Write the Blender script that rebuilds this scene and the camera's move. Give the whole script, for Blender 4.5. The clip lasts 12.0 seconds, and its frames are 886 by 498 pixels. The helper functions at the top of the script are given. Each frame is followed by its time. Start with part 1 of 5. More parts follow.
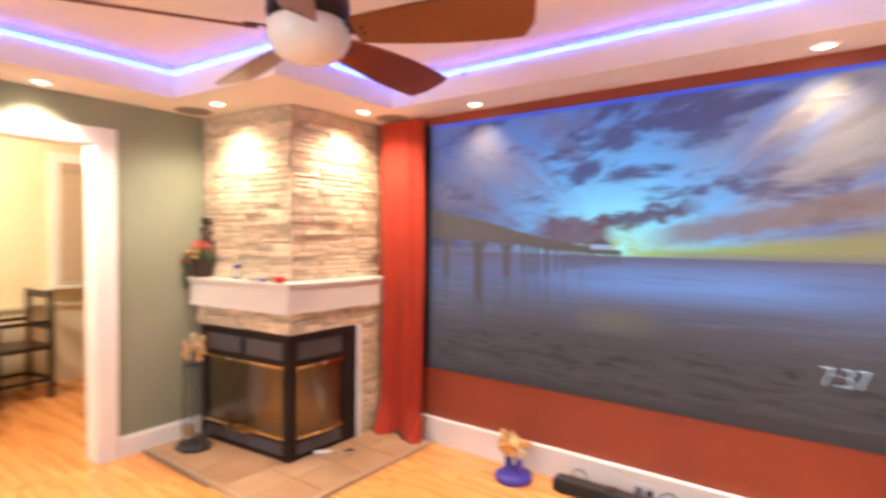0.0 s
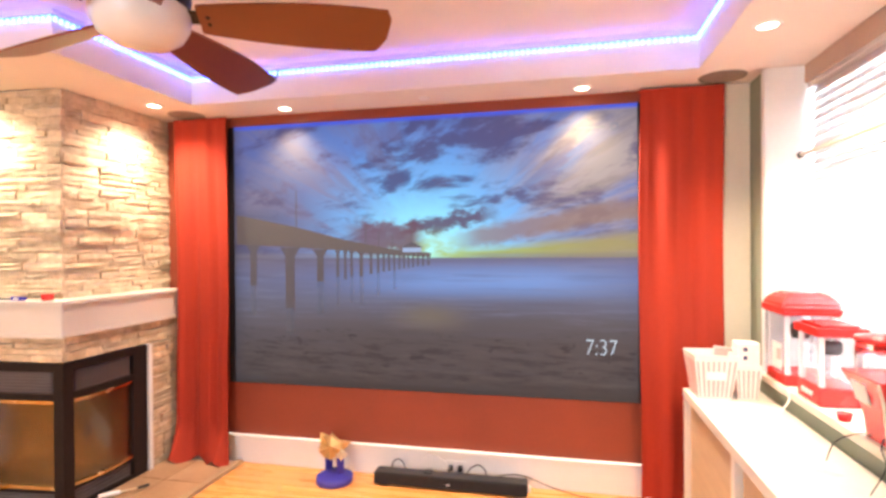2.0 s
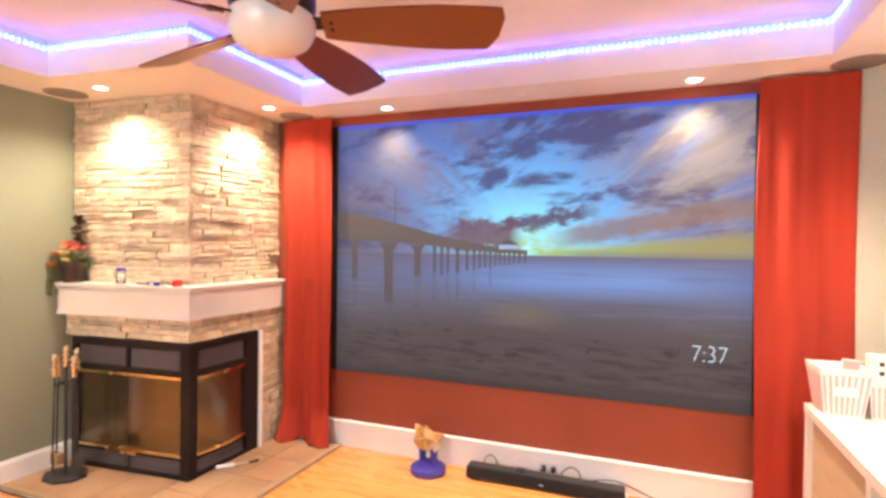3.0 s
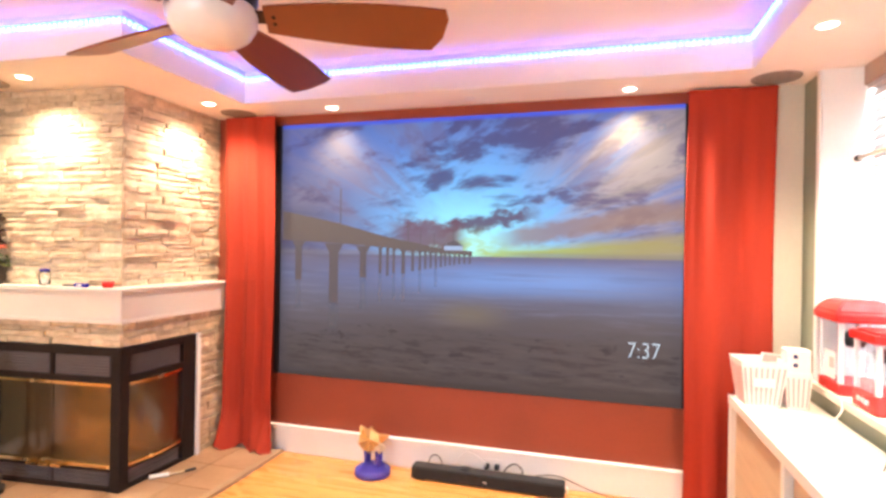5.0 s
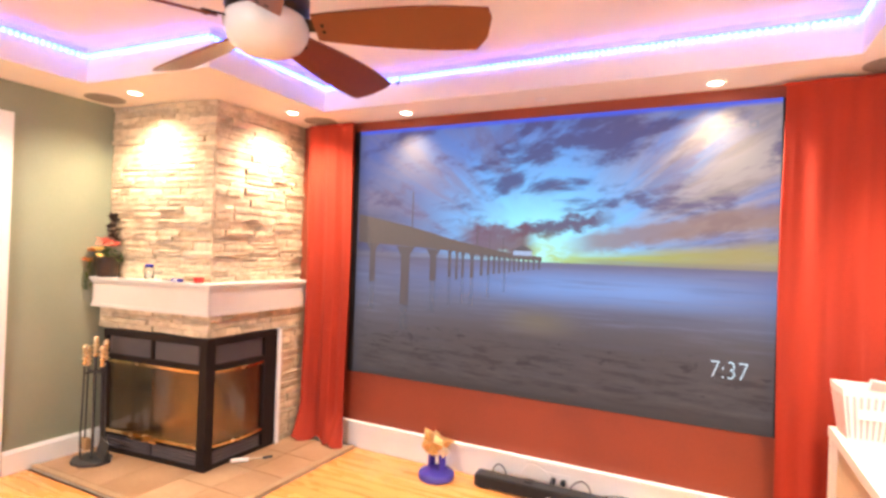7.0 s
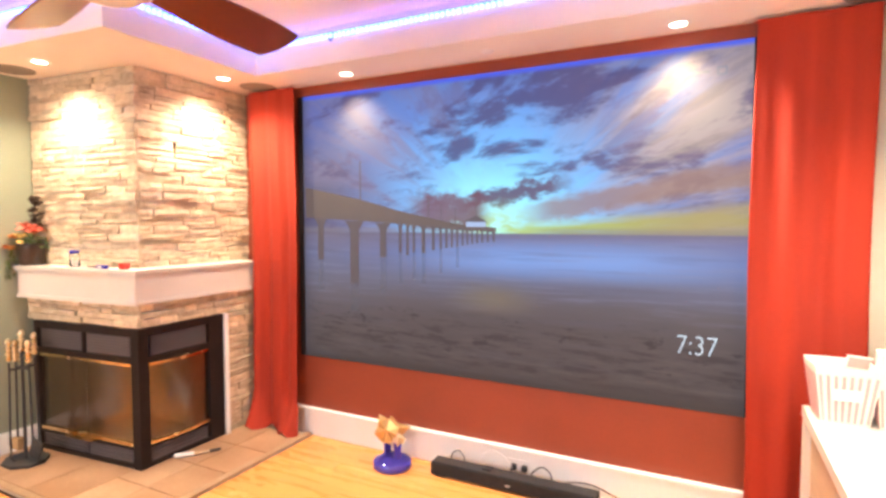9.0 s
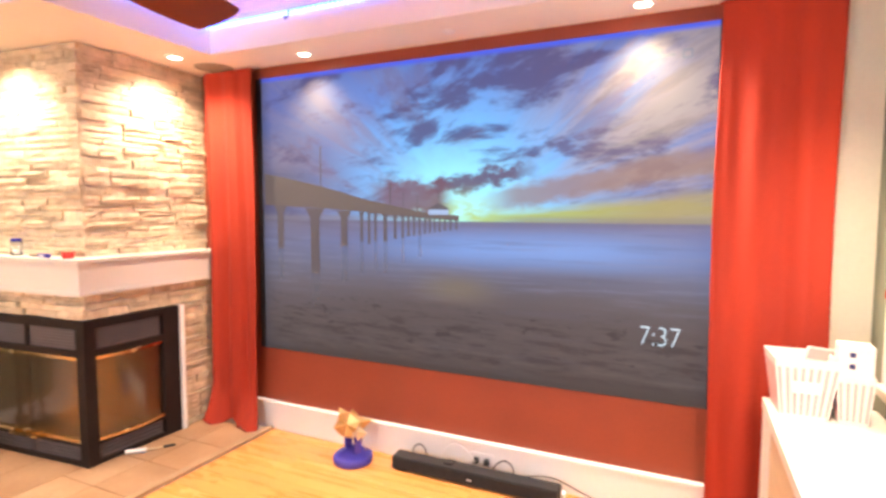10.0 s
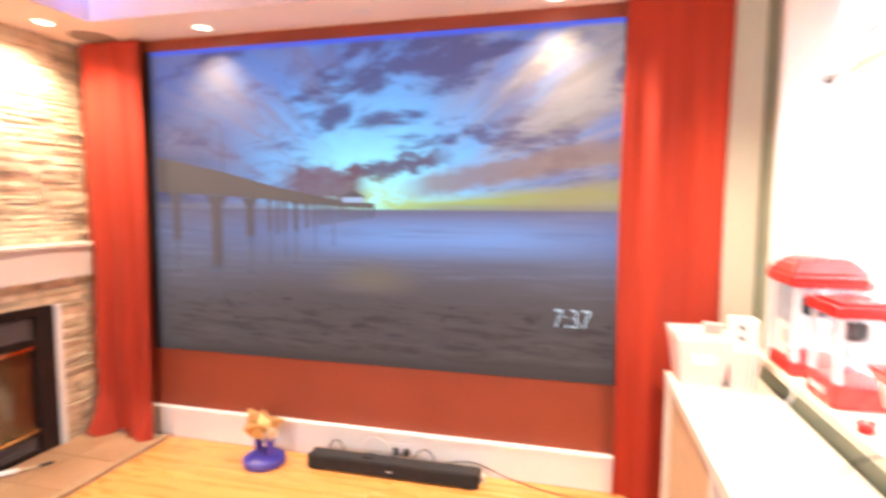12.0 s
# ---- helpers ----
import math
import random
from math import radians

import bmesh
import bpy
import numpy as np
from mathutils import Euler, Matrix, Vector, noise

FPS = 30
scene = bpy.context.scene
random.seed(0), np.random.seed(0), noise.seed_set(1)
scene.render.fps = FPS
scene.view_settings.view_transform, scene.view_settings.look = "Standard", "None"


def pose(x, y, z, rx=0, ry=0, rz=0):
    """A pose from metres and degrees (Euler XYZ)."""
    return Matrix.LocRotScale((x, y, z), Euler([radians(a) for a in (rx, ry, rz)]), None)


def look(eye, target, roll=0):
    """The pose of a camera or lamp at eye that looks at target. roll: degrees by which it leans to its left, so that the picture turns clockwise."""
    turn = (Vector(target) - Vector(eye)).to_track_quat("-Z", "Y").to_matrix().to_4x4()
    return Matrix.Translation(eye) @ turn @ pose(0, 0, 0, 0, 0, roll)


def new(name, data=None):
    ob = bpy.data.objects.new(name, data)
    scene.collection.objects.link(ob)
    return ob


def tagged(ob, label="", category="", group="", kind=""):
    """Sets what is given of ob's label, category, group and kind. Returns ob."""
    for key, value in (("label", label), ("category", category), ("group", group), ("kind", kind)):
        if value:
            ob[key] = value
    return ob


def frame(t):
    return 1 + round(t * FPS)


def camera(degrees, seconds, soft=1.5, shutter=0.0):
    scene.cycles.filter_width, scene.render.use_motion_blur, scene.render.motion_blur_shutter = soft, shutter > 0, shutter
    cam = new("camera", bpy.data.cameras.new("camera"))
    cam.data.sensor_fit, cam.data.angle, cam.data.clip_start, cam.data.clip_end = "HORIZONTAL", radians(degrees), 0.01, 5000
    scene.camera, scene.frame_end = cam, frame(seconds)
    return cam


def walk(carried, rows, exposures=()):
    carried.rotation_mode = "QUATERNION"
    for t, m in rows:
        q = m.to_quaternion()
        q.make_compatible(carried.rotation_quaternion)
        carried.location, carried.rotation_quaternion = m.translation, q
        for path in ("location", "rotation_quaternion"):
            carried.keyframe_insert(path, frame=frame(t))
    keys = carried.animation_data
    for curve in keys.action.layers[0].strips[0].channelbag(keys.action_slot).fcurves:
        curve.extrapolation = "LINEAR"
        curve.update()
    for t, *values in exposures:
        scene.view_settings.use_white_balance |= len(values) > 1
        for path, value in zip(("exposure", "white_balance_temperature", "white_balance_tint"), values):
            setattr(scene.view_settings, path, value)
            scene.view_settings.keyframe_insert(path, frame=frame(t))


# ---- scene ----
cam = camera(79.3, 12.0, 3.0, 0.5)
PATH = [
    (0, (-0.105, 0.208, 1.46), (-1.298, 1.812, 1.412), 0.5),
    (0.3, (-0.12, 0.146, 1.427), (-0.992, 1.946, 1.391), 1.2),
    (0.5, (-0.107, 0.138, 1.431), (-0.861, 1.99, 1.398), 1.1),
    (1, (-0.127, 0.052, 1.431), (-0.692, 1.97, 1.403), 1.4),
    (1.5, (-0.217, 0.02, 1.422), (-0.646, 1.973, 1.409), 0.2),
    (2, (-0.298, -0.003, 1.425), (-0.731, 1.95, 1.416), -0.4),
    (2.5, (-0.352, -0.027, 1.411), (-1.036, 1.853, 1.402), 0.5),
    (2.7, (-0.372, -0.034, 1.426), (-1.12, 1.821, 1.406), 0.5),
    (4.3, (-0.363, -0.037, 1.396), (-0.903, 1.889, 1.372), 1.8),
    (4.5, (-0.362, -0.045, 1.4), (-0.901, 1.881, 1.375), 1.5),
    (5, (-0.351, -0.048, 1.4), (-0.898, 1.876, 1.4), 0.9),
    (5.5, (-0.349, -0.048, 1.399), (-0.904, 1.873, 1.413), 1.4),
    (6, (-0.315, -0.045, 1.397), (-0.871, 1.876, 1.423), 1.3),
    (6.5, (-0.217, -0.009, 1.413), (-1.04, 1.813, 1.455), 0.5),
    (6.7, (-0.195, 0.006, 1.406), (-1.083, 1.798, 1.432), 2.2),
    (8.3, (-0.173, 0.329, 1.386), (-1.054, 2.124, 1.321), 0.5),
    (8.5, (-0.154, 0.341, 1.407), (-1.026, 2.14, 1.333), 0.5),
    (9, (-0.036, 0.432, 1.424), (-0.926, 2.22, 1.32), -0.0),
    (9.5, (0.045, 0.501, 1.435), (-0.913, 2.252, 1.293), -0.2),
    (10, (0.029, 0.568, 1.414), (-0.804, 2.381, 1.271), 0.2),
    (10.5, (0.031, 0.608, 1.428), (-0.731, 2.45, 1.276), 0.4),
    (11, (-0.008, 0.588, 1.428), (-0.769, 2.432, 1.279), 0.0),
    (11.5, (-0.037, 0.607, 1.416), (-0.809, 2.446, 1.267), 0.9),
    (11.8, (-0.058, 0.59, 1.409), (-0.75, 2.461, 1.262), 1.4),
    (12, (-0.063, 0.581, 1.39), (-0.548, 2.514, 1.22), 0.3),
]
walk(cam, [(t, look(eye, target, roll)) for t, eye, target, roll in PATH], ((0, 0.36, 5950, 9), (1.5, 0.52, 6150, 9), (2.5, 0.46, 6150, 9), (5.5, 0.64, 6150, 9), (9, 0.68, 6150, 9), (12, 0.72, 6150, 9)))

# ---- world and exposure ----
world = bpy.data.worlds.new("sky")
scene.world = world
world.use_nodes = True
wn = world.node_tree.nodes
sky = wn.new("ShaderNodeTexSky")
sky.sky_type = "NISHITA"
sky.sun_disc = False
sky.sun_elevation, sky.sun_rotation = radians(30), radians(80)
world.node_tree.links.new(sky.outputs[0], wn["Background"].inputs[0])
wn["Background"].inputs[1].default_value = 0.10
SPOT_W, WINDOW_W, STRIP_E, PICTURE_E = 155.0, 75.0, 8.0, 0.96

# plan
FLOOR, SOFFIT, CEIL = 0.0, 2.30, 2.50
WX, EX, NY, SY = -3.84, 0.705, 3.20, -2.2      # west, east, north, south wall faces
LX, LY = -2.872, 2.318                         # the lower block, under the mantel, stands proud
CHX, CHY, CHYW = -2.94, 2.375, 2.29           # chimney: east face, south face at its corner and at the west wall


# ---- materials ----
def nodes_of(name):
    m = bpy.data.materials.new(name)
    m.use_nodes = True
    nt = m.node_tree
    return m, nt, nt.nodes["Principled BSDF"]


def rgba(c):
    return (c[0], c[1], c[2], 1.0)


def surf(name, c1, c2, scale=8.0, rough=0.5, bump=0.1, metallic=0.0, stretch=(1, 1, 1), fine=60.0, by_object=0.0, sheen=0.0, rough_var=0.1, c3=None):
    """Two-scale noise colour, grain bump, roughness variation; by_object varies the tone piece by piece."""
    m, nt, b = nodes_of(name)
    N, L = nt.nodes, nt.links
    tc = N.new("ShaderNodeTexCoord")
    mp = N.new("ShaderNodeMapping")
    mp.inputs["Scale"].default_value = stretch
    L.new(tc.outputs["Object"], mp.inputs["Vector"])
    vec = mp.outputs["Vector"]
    info = N.new("ShaderNodeObjectInfo")
    if by_object:
        off = N.new("ShaderNodeVectorMath")
        off.operation = "SCALE"
        off.inputs[0].default_value = (37.0, 19.0, 53.0)
        L.new(info.outputs["Random"], off.inputs["Scale"])
        add = N.new("ShaderNodeVectorMath")
        L.new(vec, add.inputs[0])
        L.new(off.outputs[0], add.inputs[1])
        vec = add.outputs[0]
    big = N.new("ShaderNodeTexNoise")
    big.inputs["Scale"].default_value = scale
    big.inputs["Detail"].default_value = 6
    small = N.new("ShaderNodeTexNoise")
    small.inputs["Scale"].default_value = fine
    small.inputs["Detail"].default_value = 4
    L.new(vec, big.inputs["Vector"])
    L.new(vec, small.inputs["Vector"])
    mixf = N.new("ShaderNodeMath")
    mixf.operation = "MULTIPLY_ADD"
    mixf.inputs[1].default_value = 0.35
    L.new(small.outputs["Fac"], mixf.inputs[0])
    sub = N.new("ShaderNodeMath")
    sub.operation = "SUBTRACT"
    sub.inputs[1].default_value = 0.175
    L.new(big.outputs["Fac"], sub.inputs[0])
    L.new(sub.outputs[0], mixf.inputs[2])
    ramp = N.new("ShaderNodeValToRGB")
    ramp.color_ramp.elements[0].position, ramp.color_ramp.elements[1].position = 0.3, 0.7
    ramp.color_ramp.elements[0].color, ramp.color_ramp.elements[1].color = rgba(c1), rgba(c2)
    L.new(mixf.outputs[0], ramp.inputs[0])
    col = ramp.outputs["Color"]
    if by_object:
        pick = N.new("ShaderNodeValToRGB")
        e = pick.color_ramp.elements
        lo, hi = 1.0 - by_object, 1.0 + by_object
        e[0].color, e[1].color = (lo, lo, lo, 1), (hi, hi, hi, 1)
        if c3:
            mid = e.new(0.5)
            mid.color = rgba(c3)
        L.new(info.outputs["Random"], pick.inputs[0])
        mul = N.new("ShaderNodeMix")
        mul.data_type, mul.blend_type = "RGBA", "MULTIPLY"
        mul.inputs["Factor"].default_value = 1.0
        L.new(col, mul.inputs["A"])
        L.new(pick.outputs["Color"], mul.inputs["B"])
        col = mul.outputs["Result"]
    L.new(col, b.inputs["Base Color"])
    rr = N.new("ShaderNodeMapRange")
    rr.inputs["To Min"].default_value, rr.inputs["To Max"].default_value = max(0.03, rough - rough_var), min(1, rough + rough_var)
    L.new(big.outputs["Fac"], rr.inputs["Value"])
    L.new(rr.outputs[0], b.inputs["Roughness"])
    b.inputs["Metallic"].default_value = metallic
    if sheen:
        b.inputs["Sheen Weight"].default_value = sheen
    if bump:
        bp = N.new("ShaderNodeBump")
        bp.inputs["Strength"].default_value = bump
        bp.inputs["Distance"].default_value = 0.01
        L.new(mixf.outputs[0], bp.inputs["Height"])
        L.new(bp.outputs[0], b.inputs["Normal"])
    return m


def glow(name, color, strength, base=(0.02, 0.02, 0.02)):
    m, nt, b = nodes_of(name)
    b.inputs["Base Color"].default_value = rgba(base)
    b.inputs["Emission Color"].default_value = rgba(color)
    b.inputs["Emission Strength"].default_value = strength
    return m


def glass(name, tint=(1, 1, 1), rough=0.02):
    m, nt, b = nodes_of(name)
    b.inputs["Base Color"].default_value = rgba(tint)
    b.inputs["Transmission Weight"].default_value = 1.0
    b.inputs["Roughness"].default_value = rough
    b.inputs["IOR"].default_value = 1.45
    return m


M_CEIL = surf("ceiling_paint", (0.82, 0.745, 0.675), (0.87, 0.80, 0.73), 2.5, 0.75, 0.04)
M_GREEN = surf("green_paint", (0.24, 0.265, 0.19), (0.28, 0.30, 0.22), 2.0, 0.6, 0.05, fine=90)
M_CREAM = surf("cream_paint", (0.66, 0.60, 0.48), (0.74, 0.68, 0.55), 2.0, 0.6, 0.05)
M_YELLOW = surf("warm_cream_paint", (0.74, 0.65, 0.44), (0.80, 0.72, 0.52), 2.0, 0.6, 0.05)
M_RED = surf("red_paint", (0.225, 0.038, 0.014), (0.27, 0.048, 0.018), 3.0, 0.55, 0.05)
M_WHITE = surf("white_trim_paint", (0.80, 0.79, 0.77), (0.86, 0.85, 0.83), 3.0, 0.35, 0.03)
# one even warm white, darker than the trim paint
M_MANTEL = surf("mantel_white_paint", (0.66, 0.61, 0.55), (0.72, 0.67, 0.61), 3.0, 0.4, 0.03)
M_CURTAIN = surf("red_velvet", (0.32, 0.022, 0.006), (0.39, 0.030, 0.008), 4.0, 0.9, 0.1, stretch=(3, 3, 0.4), fine=120)
M_STONE = surf("ledger_stone", (0.46, 0.365, 0.245), (0.70, 0.585, 0.42), 14.0, 0.85, 0.6, by_object=0.25, c3=(1.0, 0.97, 0.93), fine=70)
M_MORTAR = surf("mortar", (0.38, 0.31, 0.24), (0.48, 0.40, 0.32), 12.0, 0.95, 0.3)
M_BLACK = surf("black_metal", (0.013, 0.008, 0.007), (0.021, 0.014, 0.012), 10.0, 0.6, 0.05)
M_BLACK.node_tree.nodes["Principled BSDF"].inputs["Specular IOR Level"].default_value = 0.18
M_LOUVRE = surf("dark_grey_louvre", (0.10, 0.083, 0.085), (0.135, 0.115, 0.118), 10.0, 0.45, 0.05)
M_BRASS = surf("brass", (0.66, 0.46, 0.20), (0.80, 0.60, 0.32), 12.0, 0.25, 0.03, metallic=1.0)
M_BRASSPALE = surf("pale_brass", (0.72, 0.60, 0.38), (0.84, 0.74, 0.52), 12.0, 0.28, 0.03, metallic=1.0)
M_FIREBRICK = surf("sooty_firebrick", (0.085, 0.052, 0.025), (0.21, 0.125, 0.055), 5.0, 0.9, 0.4)
# the amber tint stands in for warm floor and curtain reflections
M_GLASS = glass("amber_tint_glass", (0.74, 0.58, 0.38), 0.13)
M_GLASS.node_tree.nodes["Principled BSDF"].inputs["IOR"].default_value = 1.75
M_CLEAR = glass("clear_plastic", (0.96, 0.97, 0.98), 0.03)
M_OAK = surf("oak_plank", (0.68, 0.285, 0.078), (0.74, 0.33, 0.098), 1.6, 0.28, 0.04, stretch=(1.0, 12.0, 12.0), fine=30, by_object=0.07, c3=(1.0, 0.97, 0.93))
M_OAKJOINT = surf("floor_joint", (0.10, 0.045, 0.015), (0.14, 0.06, 0.02), 10, 0.7, 0.1)
M_SLATE = surf("hearth_tile", (0.32, 0.185, 0.10), (0.43, 0.275, 0.165), 3.5, 0.45, 0.12, by_object=0.07, c3=(1.0, 0.93, 0.86), fine=50)
M_FANWOOD = surf("dark_walnut", (0.165, 0.036, 0.009), (0.185, 0.043, 0.011), 3.0, 0.30, 0.0, stretch=(1, 1, 1), fine=25, rough_var=0.02)
M_BRONZE = surf("dark_bronze", (0.03, 0.018, 0.014), (0.05, 0.03, 0.022), 10, 0.35, 0.03, metallic=0.7)
M_OPAL = surf("opal_glass", (0.74, 0.72, 0.69), (0.80, 0.78, 0.75), 3, 0.25, 0.0)
M_GRILLE = surf("speaker_grille", (0.20, 0.17, 0.15), (0.30, 0.26, 0.23), 60, 0.7, 0.3, fine=300)
M_EDGE = surf("tan_edging", (0.32, 0.20, 0.11), (0.44, 0.30, 0.18), 6, 0.5, 0.1, stretch=(1, 1, 4))
M_TOP = surf("white_laminate", (0.74, 0.70, 0.62), (0.82, 0.78, 0.70), 3, 0.3, 0.02)
M_BEIGE = surf("warm_beige", (0.50, 0.37, 0.23), (0.62, 0.48, 0.31), 3, 0.5, 0.05, stretch=(6, 1, 6))
M_REDPLASTIC = surf("red_plastic", (0.58, 0.02, 0.018), (0.66, 0.03, 0.025), 4, 0.25, 0.01)
M_PLASTICW = surf("white_plastic", (0.76, 0.74, 0.73), (0.82, 0.80, 0.79), 4, 0.3, 0.01)
M_CARD = surf("white_card", (0.74, 0.70, 0.64), (0.82, 0.78, 0.72), 5, 0.7, 0.03)
M_CARDRED = surf("red_print", (0.72, 0.36, 0.33), (0.78, 0.43, 0.39), 6, 0.7, 0.02)
M_DARK = surf("black_plastic", (0.010, 0.010, 0.011), (0.022, 0.022, 0.024), 20, 0.4, 0.05)
M_FABRIC = surf("black_speaker_cloth", (0.008, 0.008, 0.009), (0.02, 0.02, 0.022), 40, 0.85, 0.2, fine=400)
M_BLUE = surf("glossy_blue_plastic", (0.035, 0.03, 0.30), (0.06, 0.05, 0.40), 5, 0.18, 0.01)
M_GOLD = surf("gold_foil", (0.58, 0.36, 0.13), (0.74, 0.52, 0.24), 14, 0.35, 0.4, metallic=0.6)
M_SILVER = surf("pale_foil", (0.70, 0.66, 0.48), (0.80, 0.77, 0.62), 14, 0.35, 0.3, metallic=0.4)
M_FOLIAGE = surf("dark_foliage", (0.05, 0.028, 0.016), (0.09, 0.05, 0.03), 20, 0.7, 0.1)
M_LEAF = surf("green_leaf", (0.05, 0.09, 0.02), (0.12, 0.16, 0.04), 20, 0.6, 0.1)
M_PINK = surf("coral_petal", (0.75, 0.14, 0.09), (0.85, 0.24, 0.16), 20, 0.7, 0.1)
M_ORANGE = surf("orange_petal", (0.75, 0.22, 0.05), (0.82, 0.36, 0.10), 20, 0.7, 0.1)
M_CREAMPETAL = surf("yellow_petal", (0.80, 0.55, 0.14), (0.86, 0.70, 0.30), 20, 0.7, 0.1)
M_POT = surf("dark_brown_glaze", (0.022, 0.012, 0.009), (0.045, 0.025, 0.018), 8, 0.3, 0.05)
M_IRON = surf("wrought_iron", (0.02, 0.02, 0.022), (0.05, 0.048, 0.048), 20, 0.5, 0.2)
M_CHAIR = surf("espresso_wood", (0.022, 0.010, 0.007), (0.045, 0.02, 0.012), 4, 0.35, 0.05, stretch=(8, 8, 1))
M_BLIND = surf("white_slat", (0.60, 0.58, 0.57), (0.66, 0.64, 0.63), 3, 0.45, 0.01)
M_VALANCE = surf("beige_valance", (0.44, 0.32, 0.24), (0.52, 0.39, 0.30), 3, 0.5, 0.03)
M_SHADE = surf("woven_shade", (0.50, 0.38, 0.28), (0.62, 0.49, 0.37), 8, 0.8, 0.2, stretch=(1, 1, 14))
M_BULB = glow("lamp_glow", (1.0, 0.80, 0.52), 14.0, (0.8, 0.8, 0.8))
M_LED = glow("led_glow", (0.03, 0.055, 1.0), STRIP_E)
M_LEDCHIP = glow("led_chip_glow", (0.10, 0.20, 1.0), STRIP_E * 1.3)
M_CLOCK = glow("projected_digits", (0.25, 0.40, 0.49), PICTURE_E, (0.2, 0.2, 0.2))
M_SCREENBLACK = surf("screen_border", (0.008, 0.008, 0.012), (0.014, 0.014, 0.02), 6, 0.8, 0.02)


def picture_material():
    """The projected sunset over sea and sand, from gradients and noise over the panel's UV."""
    m, nt, b = nodes_of("projected_picture")
    N, L = nt.nodes, nt.links

    def math_(op, a, c=0.0, clamp=False):
        n = N.new("ShaderNodeMath")
        n.operation, n.use_clamp = op, clamp
        for i, q in enumerate((a, c)):
            if isinstance(q, (int, float)):
                n.inputs[i].default_value = q
            else:
                L.new(q, n.inputs[i])
        return n.outputs[0]

    def step(x, lo, hi):
        n = N.new("ShaderNodeMapRange")
        n.interpolation_type = "SMOOTHSTEP"
        n.inputs["From Min"].default_value, n.inputs["From Max"].default_value = lo, hi
        L.new(x, n.inputs["Value"])
        return n.outputs[0]

    def ramp(x, stops):
        n = N.new("ShaderNodeValToRGB")
        e = n.color_ramp.elements
        while len(e) < len(stops):
            e.new(0.5)
        for k, (p, c) in enumerate(stops):
            e[k].position, e[k].color = p, rgba(c)
        L.new(x, n.inputs[0])
        return n.outputs["Color"]

    def mix(f, a, c):
        n = N.new("ShaderNodeMix")
        n.data_type = "RGBA"
        for key, q in (("Factor", f), ("A", a), ("B", c)):
            if isinstance(q, tuple):
                n.inputs[key].default_value = rgba(q)
            elif isinstance(q, (int, float)):
                n.inputs[key].default_value = q
            else:
                L.new(q, n.inputs[key])
        return n.outputs["Result"]

    def noise_at(x, y, scale, detail=5, rough=0.55, dist=0.0):
        c = N.new("ShaderNodeCombineXYZ")
        L.new(x, c.inputs[0]), L.new(y, c.inputs[1])
        n = N.new("ShaderNodeTexNoise")
        n.inputs["Scale"].default_value, n.inputs["Detail"].default_value = scale, detail
        n.inputs["Roughness"].default_value, n.inputs["Distortion"].default_value = rough, dist
        L.new(c.outputs[0], n.inputs["Vector"])
        return n.outputs["Fac"]

    uv = N.new("ShaderNodeUVMap")
    sep = N.new("ShaderNodeSeparateXYZ")
    L.new(uv.outputs[0], sep.inputs[0])
    u, v = sep.outputs[0], sep.outputs[1]
    H = 0.487
    du = math_("MULTIPLY", math_("SUBTRACT", u, 0.52), 1.25)
    dv = math_("SUBTRACT", v, H)
    r = math_("SQRT", math_("ADD", math_("MULTIPLY", du, du), math_("MULTIPLY", dv, dv)))
    ang = math_("ARCTAN2", dv, du)
    # open sky: pale cyan by the sun, blue above, slate violet at the top
    sky_c = ramp(r, [(0.0, (0.40, 0.86, 0.84)), (0.13, (0.27, 0.66, 0.86)), (0.28, (0.15, 0.38, 0.72)), (0.46, (0.095, 0.18, 0.46)), (0.75, (0.075, 0.10, 0.30)), (1.0, (0.06, 0.06, 0.15))])
    haze = math_("MULTIPLY", step(u, 0.42, 0.02), step(v, 1.0, 0.60))
    sky_c = mix(math_("MULTIPLY", haze, 0.85), sky_c, (0.068, 0.058, 0.086))
    # long rays of thin cloud that fan out from the sun
    lr = math_("LOGARITHM", math_("ADD", r, 0.05), 2.718)
    rays = noise_at(math_("MULTIPLY", ang, 3.4), math_("MULTIPLY", lr, 0.75), 1.6, 7, 0.58, 0.25)
    right = math_("MULTIPLY", step(u, 0.54, 0.90), step(r, 0.16, 0.42))
    sky_c = mix(math_("MULTIPLY", math_("MULTIPLY", step(rays, 0.36, 0.60), right), 0.85), sky_c, (0.31, 0.24, 0.215))
    fine_rays = noise_at(math_("ADD", math_("MULTIPLY", ang, 8.0), 3.0), math_("MULTIPLY", lr, 1.6), 1.3, 6, 0.62, 0.2)
    sky_c = mix(math_("MULTIPLY", math_("MULTIPLY", step(fine_rays, 0.48, 0.66), right), 0.55), sky_c, (0.135, 0.10, 0.125))
    left_w = math_("MULTIPLY", step(u, 0.60, 0.28), step(r, 0.10, 0.40))
    sky_c = mix(math_("MULTIPLY", math_("MULTIPLY", step(rays, 0.42, 0.62), left_w), 0.65), sky_c, (0.15, 0.135, 0.225))
    # dark torn clouds that hang over the middle, leaning to the right
    lift = math_("ADD", math_("MAXIMUM", dv, 0.0), 0.16)
    cx = math_("DIVIDE", du, lift)
    cy = math_("DIVIDE", 0.55, lift)
    lean = math_("SUBTRACT", u, math_("MULTIPLY", v, 0.55))
    cl = noise_at(math_("ADD", math_("MULTIPLY", lean, 6.2), 2.6), math_("MULTIPLY", v, 8.5), 0.95, 8, 0.62, 0.35)
